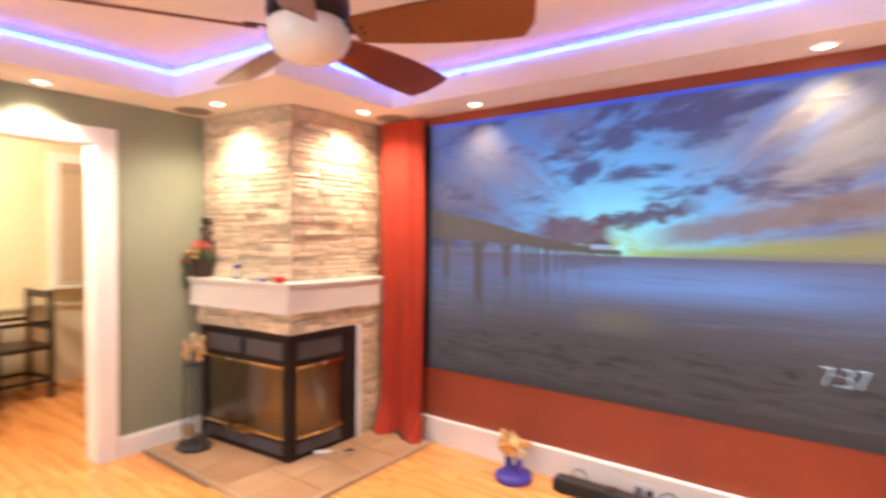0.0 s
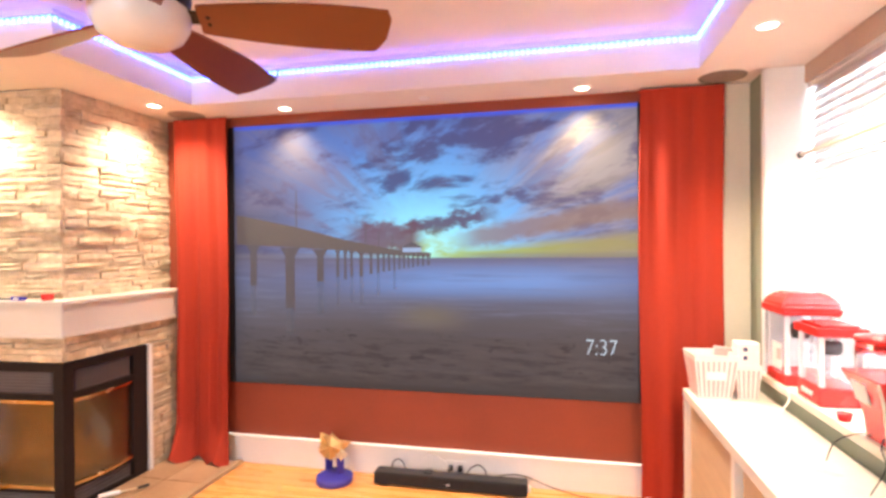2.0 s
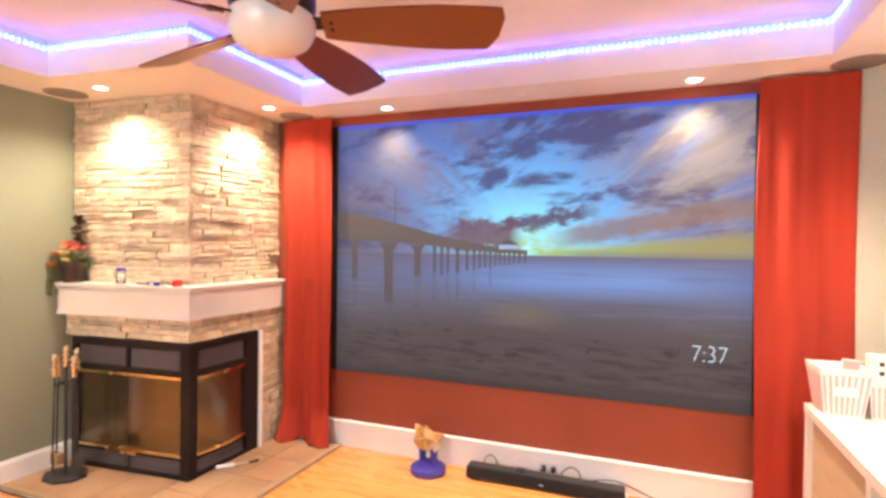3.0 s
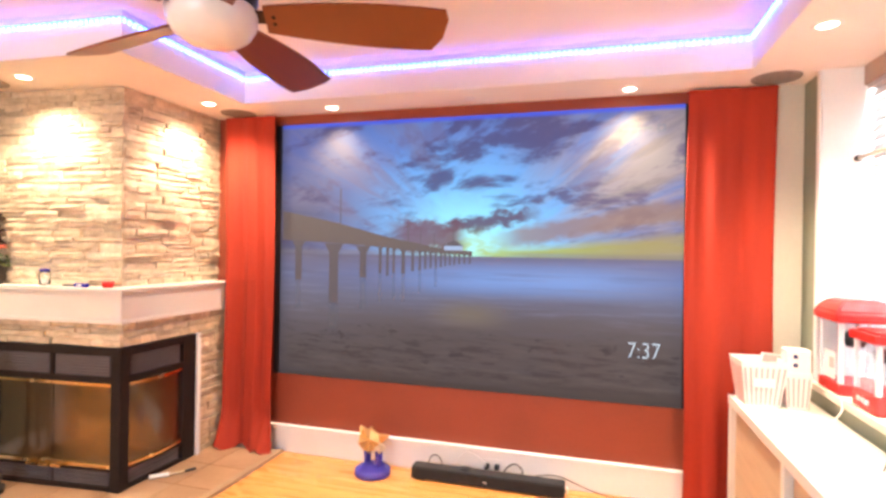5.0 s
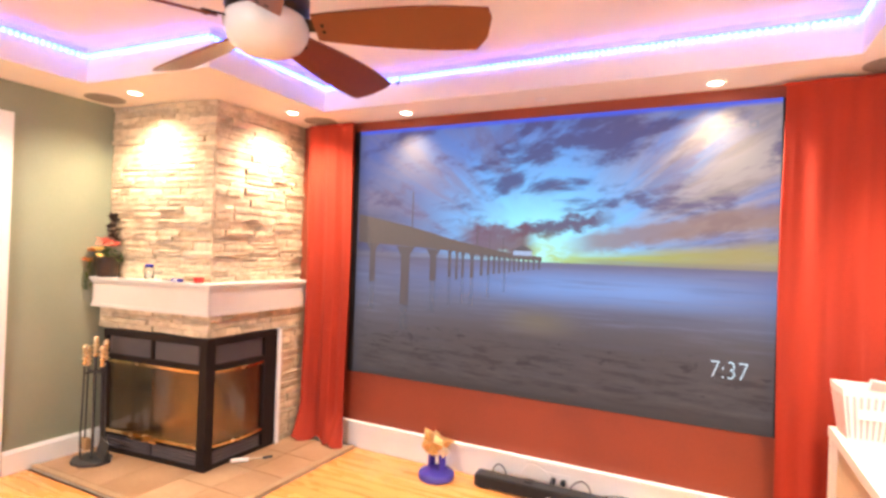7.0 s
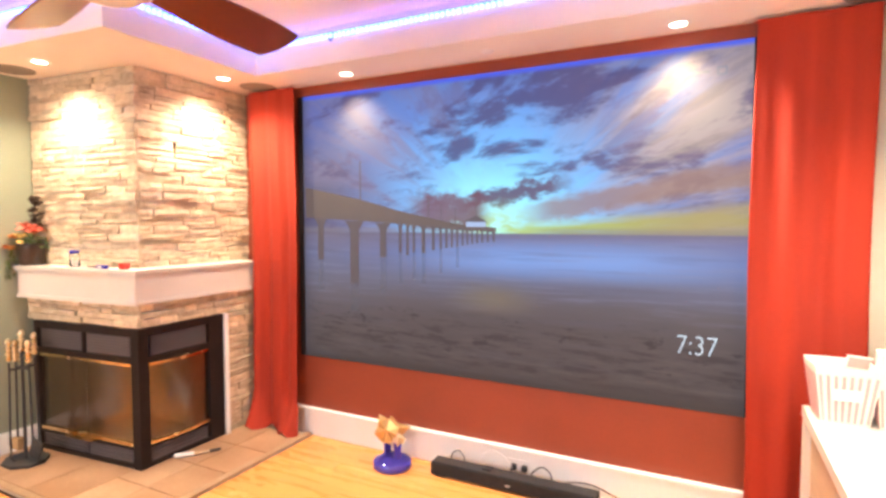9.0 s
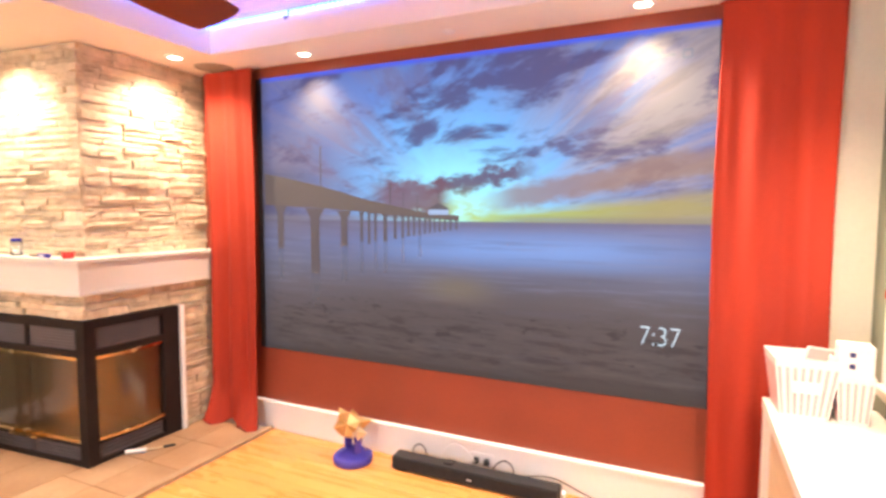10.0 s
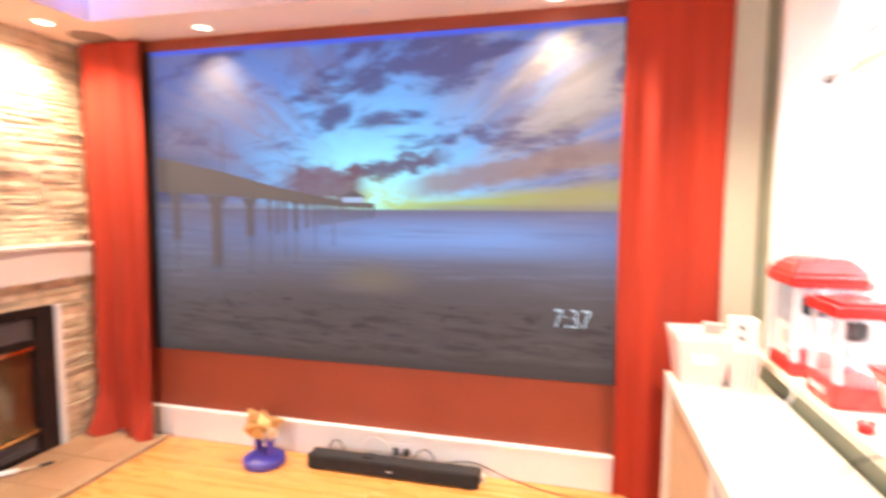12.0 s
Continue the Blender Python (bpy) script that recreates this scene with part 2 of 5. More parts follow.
    top_w = math_("MULTIPLY", step(v, 0.52, 0.95), math_("MULTIPLY", step(u, 0.95, 0.62), step(u, 0.10, 0.42)))
    thr = math_("ADD", cl, math_("MULTIPLY", top_w, 0.10))
    sky_c = mix(math_("MULTIPLY", math_("MULTIPLY", step(thr, 0.53, 0.66), step(r, 0.12, 0.24)), 0.85), sky_c, (0.050, 0.042, 0.125))
    cl2 = noise_at(math_("ADD", math_("MULTIPLY", cx, 1.5), 7.3), math_("MULTIPLY", cy, 1.25), 2.1, 8, 0.62, 0.25)
    sky_c = mix(math_("MULTIPLY", math_("MULTIPLY", step(cl2, 0.53, 0.64), step(r, 0.16, 0.34)), 0.5), sky_c, (0.095, 0.068, 0.135))
    # the violet bar over the sun, the bank beside it and the brown wedge to the right
    wob = math_("MULTIPLY", math_("SUBTRACT", noise_at(math_("MULTIPLY", u, 13.0), math_("MULTIPLY", v, 15.0), 1.6, 8, 0.68), 0.5), 0.13)
    line = math_("SUBTRACT", math_("ADD", v, wob), math_("ADD", 0.612, math_("MULTIPLY", math_("SUBTRACT", u, 0.56), 0.26)))
    bar = math_("MULTIPLY", step(math_("ABSOLUTE", line), 0.036, 0.012), math_("MULTIPLY", step(u, 0.42, 0.50), step(u, 0.70, 0.64)))
    sky_c = mix(math_("MULTIPLY", bar, 0.92), sky_c, (0.082, 0.045, 0.095))
    gold = math_("MULTIPLY", math_("MULTIPLY", step(r, 0.20, 0.04), step(dv, 0.13, 0.02)), step(noise_at(math_("MULTIPLY", u, 16.0), math_("MULTIPLY", v, 24.0), 1.2, 6), 0.36, 0.58))
    sky_c = mix(math_("MULTIPLY", gold, 0.75), sky_c, (0.34, 0.42, 0.06))
    bank = math_("MULTIPLY", math_("MULTIPLY", step(u, 0.30, 0.37), step(u, 0.53, 0.48)), step(math_("ABSOLUTE", math_("SUBTRACT", math_("ADD", v, math_("MULTIPLY", wob, 1.6)), 0.555)), 0.085, 0.035))
    sky_c = mix(math_("MULTIPLY", bank, 0.9), sky_c, (0.125, 0.052, 0.080))
    line2 = math_("SUBTRACT", math_("ADD", v, math_("MULTIPLY", wob, 0.55)), math_("ADD", 0.535, math_("MULTIPLY", math_("SUBTRACT", u, 0.56), 0.28)))
    bar2 = math_("MULTIPLY", step(math_("ABSOLUTE", line2), 0.050, 0.014), step(u, 0.56, 0.66))
    sky_c = mix(math_("MULTIPLY", bar2, 0.8), sky_c, (0.21, 0.125, 0.115))
    # yellow light in the wedge between the brown cloud and the horizon
    wedge = step(math_("SUBTRACT", dv, math_("MULTIPLY", math_("MAXIMUM", math_("SUBTRACT", u, 0.44), 0.0), 0.15)), 0.020, -0.020)
    streaks = step(noise_at(math_("MULTIPLY", u, 4.0), math_("MULTIPLY", v, 34.0), 1.3, 6), 0.30, 0.58)
    yel = math_("MULTIPLY", wedge, math_("MULTIPLY", step(u, 0.475, 0.53), math_("ADD", 0.55, math_("MULTIPLY", streaks, 0.45))))
    yel_c = mix(step(u, 0.60, 0.95), (0.33, 0.40, 0.04), (0.29, 0.235, 0.085))
    sky_c = mix(math_("MULTIPLY", yel, 0.9), sky_c, yel_c)
    sun = step(math_("SQRT", math_("ADD", math_("MULTIPLY", du, du), math_("MULTIPLY", math_("MULTIPLY", dv, dv), 6.0))), 0.06, 0.0)
    sky_c = mix(sun, sky_c, (0.36, 0.80, 0.66))
    low_haze = step(math_("ABSOLUTE", math_("SUBTRACT", dv, 0.006)), 0.020, 0.0)
    sky_c = mix(math_("MULTIPLY", math_("MULTIPLY", low_haze, step(math_("ABSOLUTE", du), 0.06, 0.20)), 0.55), sky_c, (0.16, 0.14, 0.16))
    # sea, shallow water and sand
    sand_n = noise_at(math_("MULTIPLY", u, 17.0), math_("MULTIPLY", v, 26.0), 1.0, 6, 0.65)
    sea_v = math_("ADD", v, math_("MULTIPLY", math_("SUBTRACT", noise_at(math_("MULTIPLY", u, 2.0), math_("MULTIPLY", v, 22.0), 1.0, 5), 0.5), 0.06))
    sea = ramp(sea_v, [(0.0, (0.028, 0.023, 0.024)), (0.05, (0.050, 0.041, 0.043)), (0.19, (0.062, 0.050, 0.054)), (0.26, (0.078, 0.067, 0.078)), (0.33, (0.100, 0.105, 0.165)), (0.41, (0.105, 0.130, 0.27)), (0.46, (0.120, 0.120, 0.225)), (0.49, (0.115, 0.098, 0.150))])
    mid = math_("MULTIPLY", step(math_("ABSOLUTE", math_("SUBTRACT", u, 0.66)), 0.42, 0.08), step(math_("ABSOLUTE", math_("SUBTRACT", v, 0.405)), 0.085, 0.0))
    sea = mix(math_("MULTIPLY", mid, 0.9), sea, (0.155, 0.255, 0.52))
    dull = math_("MULTIPLY", step(math_("ABSOLUTE", math_("SUBTRACT", u, 0.72)), 0.26, 0.70), step(v, 0.10, 0.30))
    sea = mix(math_("MULTIPLY", dull, 0.5), sea, (0.085, 0.078, 0.105))
    ripple = noise_at(math_("MULTIPLY", u, 5.0), math_("MULTIPLY", v, 60.0), 1.0, 6, 0.65)
    sea = mix(math_("MULTIPLY", math_("MULTIPLY", step(ripple, 0.48, 0.72), step(v, 0.20, 0.30)), 0.4), sea, (0.165, 0.17, 0.26))
    swell = noise_at(math_("ADD", math_("MULTIPLY", u, 3.0), 5.0), math_("MULTIPLY", v, 30.0), 1.0, 6, 0.6)
    sea = mix(math_("MULTIPLY", step(swell, 0.52, 0.70), 0.25), sea, (0.066, 0.062, 0.088))
    warm = math_("MULTIPLY", step(math_("ABSOLUTE", math_("SUBTRACT", u, 0.525)), 0.13, 0.0), step(math_("ABSOLUTE", math_("SUBTRACT", v, 0.275)), 0.075, 0.0))
    sea = mix(math_("MULTIPLY", warm, 0.55), sea, (0.165, 0.125, 0.075))
    ridge = noise_at(math_("ADD", math_("MULTIPLY", u, 11.0), math_("MULTIPLY", v, 9.0)), math_("MULTIPLY", v, 44.0), 1.0, 7, 0.68)
    sand_w = math_("MULTIPLY", step(v, 0.25, 0.13), step(v, 0.015, 0.05))
    sea = mix(math_("MULTIPLY", math_("MULTIPLY", step(ridge, 0.50, 0.62), sand_w), 0.75), sea, (0.026, 0.021, 0.024))
    sea = mix(math_("MULTIPLY", math_("MULTIPLY", step(ridge, 0.47, 0.36), sand_w), 0.35), sea, (0.085, 0.068, 0.066))
    marks = math_("MULTIPLY", step(sand_n, 0.58, 0.66), math_("MULTIPLY", step(v, 0.25, 0.18), step(v, 0.04, 0.09)))
    sea = mix(math_("MULTIPLY", marks, 0.85), sea, (0.024, 0.020, 0.024))
    pic = mix(step(v, H - 0.004, H + 0.004), sea, sky_c)
    # blue glow along the screen's top, painted into the picture
    edge = step(v, 0.978, 0.996)
    pic = mix(edge, pic, (0.05, 0.09, 0.62))
    vig = math_("MULTIPLY", step(u, -0.01, 0.05), step(v, 1.25, 0.9))
    pic = mix(math_("ADD", 0.25, math_("MULTIPLY", vig, 0.75)), (0.03, 0.03, 0.045), pic)
    L.new(pic, b.inputs["Emission Color"])
    b.inputs["Emission Strength"].default_value = PICTURE_E
    b.inputs["Base Color"].default_value = (0.023, 0.020, 0.016, 1)
    b.inputs["Specular IOR Level"].default_value = 0.12
    b.inputs["Roughness"].default_value = 0.8
    return m


M_PICTURE = picture_material()


# ---- mesh helpers ----
def part(name, bm, material, parent=None, label="", smooth=False):
    me = bpy.data.meshes.new(name)
    bmesh.ops.recalc_face_normals(bm, faces=bm.faces[:])
    bm.to_mesh(me)
    bm.free()
    me.materials.append(material)
    if smooth:
        for p in me.polygons:
            p.use_smooth = True
    ob = new(name, me)
    if parent:
        ob.parent = parent
    if label:
        ob["label"] = label
    return ob


def thing(name, place, label, category, group="", kind="", turn=0.0):
    ob = new(name)
    ob.empty_display_size = 0.1
    ob.matrix_basis = pose(*place, 0, 0, turn)
    return tagged(ob, label, category, group, kind)


def box(bm, x0, x1, y0, y1, z0, z1, bevel=0.0):
    vs = [bm.verts.new(p) for p in ((x0, y0, z0), (x1, y0, z0), (x1, y1, z0), (x0, y1, z0), (x0, y0, z1), (x1, y0, z1), (x1, y1, z1), (x0, y1, z1))]
    fs = [bm.faces.new([vs[i] for i in f]) for f in ((0, 3, 2, 1), (4, 5, 6, 7), (0, 1, 5, 4), (1, 2, 6, 5), (2, 3, 7, 6), (3, 0, 4, 7))]
    if bevel:
        es = list({e for f in fs for e in f.edges})
        bmesh.ops.bevel(bm, geom=es, offset=bevel, segments=2, affect="EDGES", profile=0.5)
    return bm


def boxes(*rows, bevel=0.0):
    bm = bmesh.new()
    for r in rows:
        box(bm, *r, bevel=bevel)
    return bm


def prism(bm, pts, z0, z1):
    """A polygon of (x, y) extruded from z0 to z1."""
    lo = [bm.verts.new((x, y, z0)) for x, y in pts]
    hi = [bm.verts.new((x, y, z1)) for x, y in pts]
    bm.faces.new(lo[::-1])
    bm.faces.new(hi)
    n = len(pts)
    for i in range(n):
        bm.faces.new((lo[i], lo[(i + 1) % n], hi[(i + 1) % n], hi[i]))
    return bm


def lathe(profile, seg=32, at=(0, 0, 0), bm=None):
    """(radius, z) pairs turned about z."""
    bm = bm or bmesh.new()
    rings = []
    for r, z in profile:
        if r < 1e-5:
            rings.append([bm.verts.new((at[0], at[1], at[2] + z))])
        else:
            rings.append([bm.verts.new((at[0] + r * math.cos(2 * math.pi * k / seg), at[1] + r * math.sin(2 * math.pi * k / seg), at[2] + z)) for k in range(seg)])
    for a, c in zip(rings, rings[1:]):
        for k in range(seg):
            q = (k + 1) % seg
            if len(a) == 1 and len(c) > 1:
                bm.faces.new((a[0], c[q], c[k]))
            elif len(c) == 1 and len(a) > 1:
                bm.faces.new((a[k], a[q], c[0]))
            elif len(a) > 1:
                bm.faces.new((a[k], a[q], c[q], c[k]))
    return bm


def tube(points, radius, seg=8, bm=None):
    bm = bm or bmesh.new()
    pts = [Vector(p) for p in points]
    rings = []
    for i, p in enumerate(pts):
        d = (pts[min(i + 1, len(pts) - 1)] - pts[max(i - 1, 0)]).normalized()
        side = d.cross(Vector((0.31, 0.17, 0.93))).normalized()
        up = side.cross(d)
        rings.append([bm.verts.new(p + radius * (math.cos(2 * math.pi * k / seg) * side + math.sin(2 * math.pi * k / seg) * up)) for k in range(seg)])
    for a, c in zip(rings, rings[1:]):
        for k in range(seg):
            q = (k + 1) % seg
            bm.faces.new((a[k], a[q], c[q], c[k]))
    bm.faces.new(rings[0][::-1])
    bm.faces.new(rings[-1])
    return bm


def bend(points, n=10):
    """A smooth line through points (Catmull-Rom)."""
    p = [Vector(q) for q in points]
    p = [2 * p[0] - p[1]] + p + [2 * p[-1] - p[-2]]
    out = []
    for i in range(1, len(p) - 2):
        for k in range(n):
            t = k / n
            out.append(0.5 * ((2 * p[i]) + (p[i + 1] - p[i - 1]) * t + (2 * p[i - 1] - 5 * p[i] + 4 * p[i + 1] - p[i + 2]) * t * t + (3 * p[i] - p[i - 1] - 3 * p[i + 1] + p[i + 2]) * t ** 3))
    out.append(p[-2])
    return out


def structure(name, bm, material, label, category):
    return tagged(part(name, bm, material), label, category, kind="structure")


# ---- structure ----
TH = 0.14
floor = structure("floor", boxes((WX - 2.9, EX + TH, SY - TH, NY + 1.2, -0.15, -0.012)), M_OAKJOINT, "honey-coloured oak strip floor with a satin finish", "floor")
structure("wall_north", boxes((-5.2, EX + 0.5, NY, NY + TH, -0.15, 2.75)), M_RED, "dark red painted wall behind the screen", "wall")
# unseen rear opening, added to let cool fill reach the baseboard
SWX0, SWX1, SWZ0, SWZ1 = -2.6, -0.8, 0.85, 2.1
structure("wall_south", boxes((WX - TH, SWX0, SY - TH, SY, -0.15, 2.75), (SWX1, EX + TH, SY - TH, SY, -0.15, 2.75), (SWX0, SWX1, SY - TH, SY, -0.15, SWZ0), (SWX0, SWX1, SY - TH, SY, SWZ1, 2.75)), M_GREEN, "plain sage green painted wall with an added, unseen window opening", "wall")
structure("added_window", boxes((SWX0, SWX0 + 0.06, SY - 0.08, SY + 0.012, SWZ0, SWZ1), (SWX1 - 0.06, SWX1, SY - 0.08, SY + 0.012, SWZ0, SWZ1), (SWX0 + 0.06, SWX1 - 0.06, SY - 0.08, SY + 0.012, SWZ0, SWZ0 + 0.06), (SWX0 + 0.06, SWX1 - 0.06, SY - 0.08, SY + 0.012, SWZ1 - 0.06, SWZ1)), M_WHITE, "white frame of an added, unseen window that fills the room with light", "window")
DY0, DY1, DH = 0.60, 1.605, 2.03
structure("wall_west", boxes((WX - TH, WX, SY, DY0, -0.15, 2.75), (WX - TH, WX, DY1, NY, -0.15, 2.75), (WX - TH, WX, DY0, DY1, DH, 2.75)), M_GREEN, "sage green painted wall with a cased opening to the dining room", "wall")
WY0, WY1, SILL, WXI = 1.75, 2.95, 0.785, 0.97
structure("wall_east", boxes((EX, WXI + 0.1, SY, WY0, -0.15, 2.75), (EX, WXI + 0.1, WY1, NY, -0.15, 2.75), (EX, WXI + 0.1, WY0, WY1, -0.15, SILL - 0.03), (EX, WXI + 0.1, WY0, WY1, SOFFIT + 0.02, 2.75)), M_GREEN, "sage green painted wall with a deep window recess", "wall")
structure("wall_corner_panel", boxes((0.52, EX - 0.002, NY - 0.012, NY - 0.002, 0, SOFFIT)), M_CREAM, "narrow cream painted strip of wall beside the curtain", "wall")
structure("window_reveal", boxes((EX - 0.008, WXI, WY1 - 0.012, WY1 - 0.002, SILL, SOFFIT - 0.002), (EX - 0.008, WXI, WY0 + 0.002, WY0 + 0.012, SILL, SOFFIT - 0.002)), M_WHITE, "white painted sides of the window recess", "window reveal")
structure("window_casing", boxes((EX - 0.018, EX - 0.002, WY1 - 0.012, WY1 + 0.03, SILL, SOFFIT - 0.004), (EX - 0.018, EX - 0.002, WY0 - 0.09, WY0 + 0.012, SILL - 0.1, SOFFIT - 0.004), bevel=0.003), M_WHITE, "white painted wooden window casing", "trim")
structure("window_sill", boxes((0.668, WXI, WY0 - 0.10, WY1 + 0.05, SILL - 0.035, SILL), bevel=0.006), M_CREAM, "deep cream painted window sill crowded with popcorn machines", "window sill")

# ceiling: one mesh with the stepped tray cut into the lower border
TX0, TX1, TY0, TY1 = -3.44, 0.375, -1.5, 2.86
NX, NYC, NYW = -2.50, 1.945, 1.885
bm = bmesh.new()
box(bm, WX - 0.02, TX0, SY, NY, SOFFIT, 2.75)
box(bm, TX1, WXI + 0.1, SY, NY, SOFFIT, 2.75)
box(bm, TX0, TX1, SY, TY0, SOFFIT, 2.75)
box(bm, TX0, TX1, TY1, NY, SOFFIT, 2.75)
prism(bm, [(TX0, NYW), (NX, NYC), (NX, TY1), (TX0, TY1)], SOFFIT, 2.75)
box(bm, TX0, TX1, TY0, TY1, CEIL, 2.75)
structure("ceiling", bm, M_CEIL, "white ceiling with a raised tray and a dropped border", "ceiling")

bm = boxes((-2.86, 0.55, NY - 0.022, NY - 0.002, 0, 0.165), bevel=0.002)
box(bm, -2.86, 0.55, NY - 0.034, NY - 0.002, 0.165, 0.185, bevel=0.004)
structure("baseboard_north", bm, M_WHITE, "tall white painted baseboard with a moulded cap", "baseboard")
bm = boxes((WX + 0.002, WX + 0.02, DY1 + 0.11, CHYW, 0, 0.125), bevel=0.002)
box(bm, WX + 0.002, WX + 0.014, DY1 + 0.11, CHYW, 0.125, 0.14, bevel=0.003)
structure("baseboard_west", bm, M_WHITE, "white painted baseboard under the green wall", "baseboard")
structure("door_casing", boxes((WX - TH - 0.018, WX + 0.02, DY1 - 0.018, DY1, 0, DH), (WX + 0.002, WX + 0.022, DY1 - 0.012, DY1 + 0.105, 0, DH + 0.09), (WX + 0.002, WX + 0.022, DY0 - 0.105, DY0 + 0.012, 0, DH + 0.09), (WX + 0.003, WX + 0.021, DY0, DY1, DH - 0.012, DH + 0.088), (WX - TH - 0.018, WX + 0.02, DY0, DY0 + 0.018, 0, DH), (WX - TH - 0.018, WX + 0.02, DY0 + 0.018, DY1 - 0.018, DH - 0.02, DH - 0.001), bevel=0.003), M_WHITE, "white painted wooden casing round the open doorway", "trim")

# dining room beyond the opening
DX = -6.25
structure("wall_dining_west", boxes((DX - 0.1, DX, SY, NY + 1.2, -0.1, 2.6)), M_YELLOW, "warm cream dining room wall", "wall")
structure("wall_dining_north", boxes((DX, WX - TH, NY + 1.0, NY + 1.1, -0.1, 2.6)), M_YELLOW, "warm cream dining room wall", "wall")
structure("wall_dining_south", boxes((DX, WX - TH, -0.7, -0.6, -0.1, 2.6)), M_YELLOW, "warm cream dining room wall", "wall")
structure("ceiling_dining", boxes((DX - 0.1, WX - 0.05, SY, NY + 1.2, 2.45, 2.6)), M_CEIL, "white dining room ceiling", "ceiling")

# ---- lamps ----
def spot(place, power, cone, name="downlight_beam"):
    d = bpy.data.lights.new(name, "SPOT")
    d.energy, d.color, d.spot_size, d.spot_blend, d.shadow_soft_size = power, (1.0, 0.77, 0.53), radians(cone), 1.0, 0.04
    ob = new(name, d)
    ob.matrix_basis = pose(*place)
    return ob


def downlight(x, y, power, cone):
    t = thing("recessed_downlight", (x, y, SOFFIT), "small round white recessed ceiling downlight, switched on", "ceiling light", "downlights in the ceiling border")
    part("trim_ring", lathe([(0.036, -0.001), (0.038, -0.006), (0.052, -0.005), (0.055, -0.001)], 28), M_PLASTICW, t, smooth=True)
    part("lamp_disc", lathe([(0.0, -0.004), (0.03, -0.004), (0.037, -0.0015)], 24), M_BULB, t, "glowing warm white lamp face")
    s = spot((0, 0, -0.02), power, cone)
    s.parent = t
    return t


# the last three, on the unseen south border, are added to brighten the room
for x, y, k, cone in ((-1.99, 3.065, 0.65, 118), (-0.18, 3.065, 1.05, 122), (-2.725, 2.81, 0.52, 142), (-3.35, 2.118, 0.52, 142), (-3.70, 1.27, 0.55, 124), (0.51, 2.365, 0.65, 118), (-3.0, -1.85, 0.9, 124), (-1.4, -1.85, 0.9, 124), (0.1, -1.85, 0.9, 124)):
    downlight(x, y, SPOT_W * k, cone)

win = bpy.data.lights.new("window_daylight", "AREA")
win.shape, win.size, win.size_y, win.energy, win.color = "RECTANGLE", 1.08, 1.42, WINDOW_W, (0.94, 0.97, 1.0)
win_ob = new("window_daylight", win)
win_ob.matrix_basis = look((1.25, (WY0 + WY1) / 2, 1.55), (0.0, (WY0 + WY1) / 2, 1.55))
structure("backdrop", boxes((1.5, 1.52, 0.6, 4.2, 0.2, 3.0)), glow("daylight_backdrop", (0.95, 0.98, 1.0), 0.72), "bright overcast daylight outside the window", "backdrop")
# fill lamp added in the unseen rear opening to brighten the low walls
back = bpy.data.lights.new("rear_fill", "AREA")
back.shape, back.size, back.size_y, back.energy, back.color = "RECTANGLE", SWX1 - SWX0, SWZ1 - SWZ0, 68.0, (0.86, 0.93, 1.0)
back_ob = new("rear_fill", back)
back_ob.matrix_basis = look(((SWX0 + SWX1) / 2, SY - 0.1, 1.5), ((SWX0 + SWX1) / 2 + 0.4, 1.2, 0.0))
dl = bpy.data.lights.new("dining_lamp", "POINT")
dl.energy, dl.color, dl.shadow_soft_size = 85, (1.0, 0.78, 0.50), 0.12
dlo = new("dining_lamp", dl)
dlo.matrix_basis = pose(-5.2, 1.0, 2.1)


# each chip is stretched upright to build in its reflection on the riser
LED_CHIP_STREAK = bpy.data.meshes.new("led_chip_streak")
chip = boxes((-0.0035, 0.0035, -0.004, 0.004, -0.0095, 0.0095))
chip.to_mesh(LED_CHIP_STREAK)
chip.free()
LED_CHIP_STREAK.materials.append(M_LEDCHIP)


def led_run(a, c):
    """A strip with its separate chips, drawn as tall streaks, from a to c, both (x, y, z)."""
    a, c = Vector(a), Vector(c)
    d = (c - a)
    n = max(2, int(d.length / 0.030))
    d.normalize()
    t = thing("led_strip", tuple(a), "blue LED strip along the top of the ceiling tray", "LED strip", "blue LED strips round the tray")
    side = Vector((-d.y, d.x, 0))
    bm = bmesh.new()
    prism(bm, [tuple((d * s + side * w).xy) for s, w in ((0, -0.005), ((c - a).length, -0.005), ((c - a).length, 0.005), (0, 0.005))], -0.004, 0.0)
    part("tape", bm, M_LED, t)
    for k in range(n):
        q = d * ((k + 0.5) / n * (c - a).length)
        ob = new("led_chip_streak", LED_CHIP_STREAK)
        ob.parent = t
        ob.matrix_basis = pose(q.x, q.y, -0.014, 0, 0, math.degrees(math.atan2(d.y, d.x)))


LZ = 2.462
g = 0.012
led_run((NX + g, TY1 - g, LZ), (TX1 - g, TY1 - g, LZ))
led_run((TX1 - g, TY1 - g, LZ), (TX1 - g, TY0 + g, LZ))
led_run((NX + g, TY1 - g, LZ), (NX + g, NYC - g, LZ))
led_run((NX + g, NYC - g, LZ), (TX0 + g, NYW - g, LZ))
led_run((TX0 + g, NYW - g, LZ), (TX0 + g, TY0 + g, LZ))

# ---- projection screen ----
PX0, PX1, PZ0, PZ1 = -2.475, 0.145, 0.527, 2.232
PY = NY - 0.006
screen = thing("projection_screen", ((PX0 + PX1) / 2, NY, PZ0), "grey wall screen showing a projected sunset over a pier", "projection screen")
inv = Matrix.Translation(-Vector(screen.matrix_basis.translation))


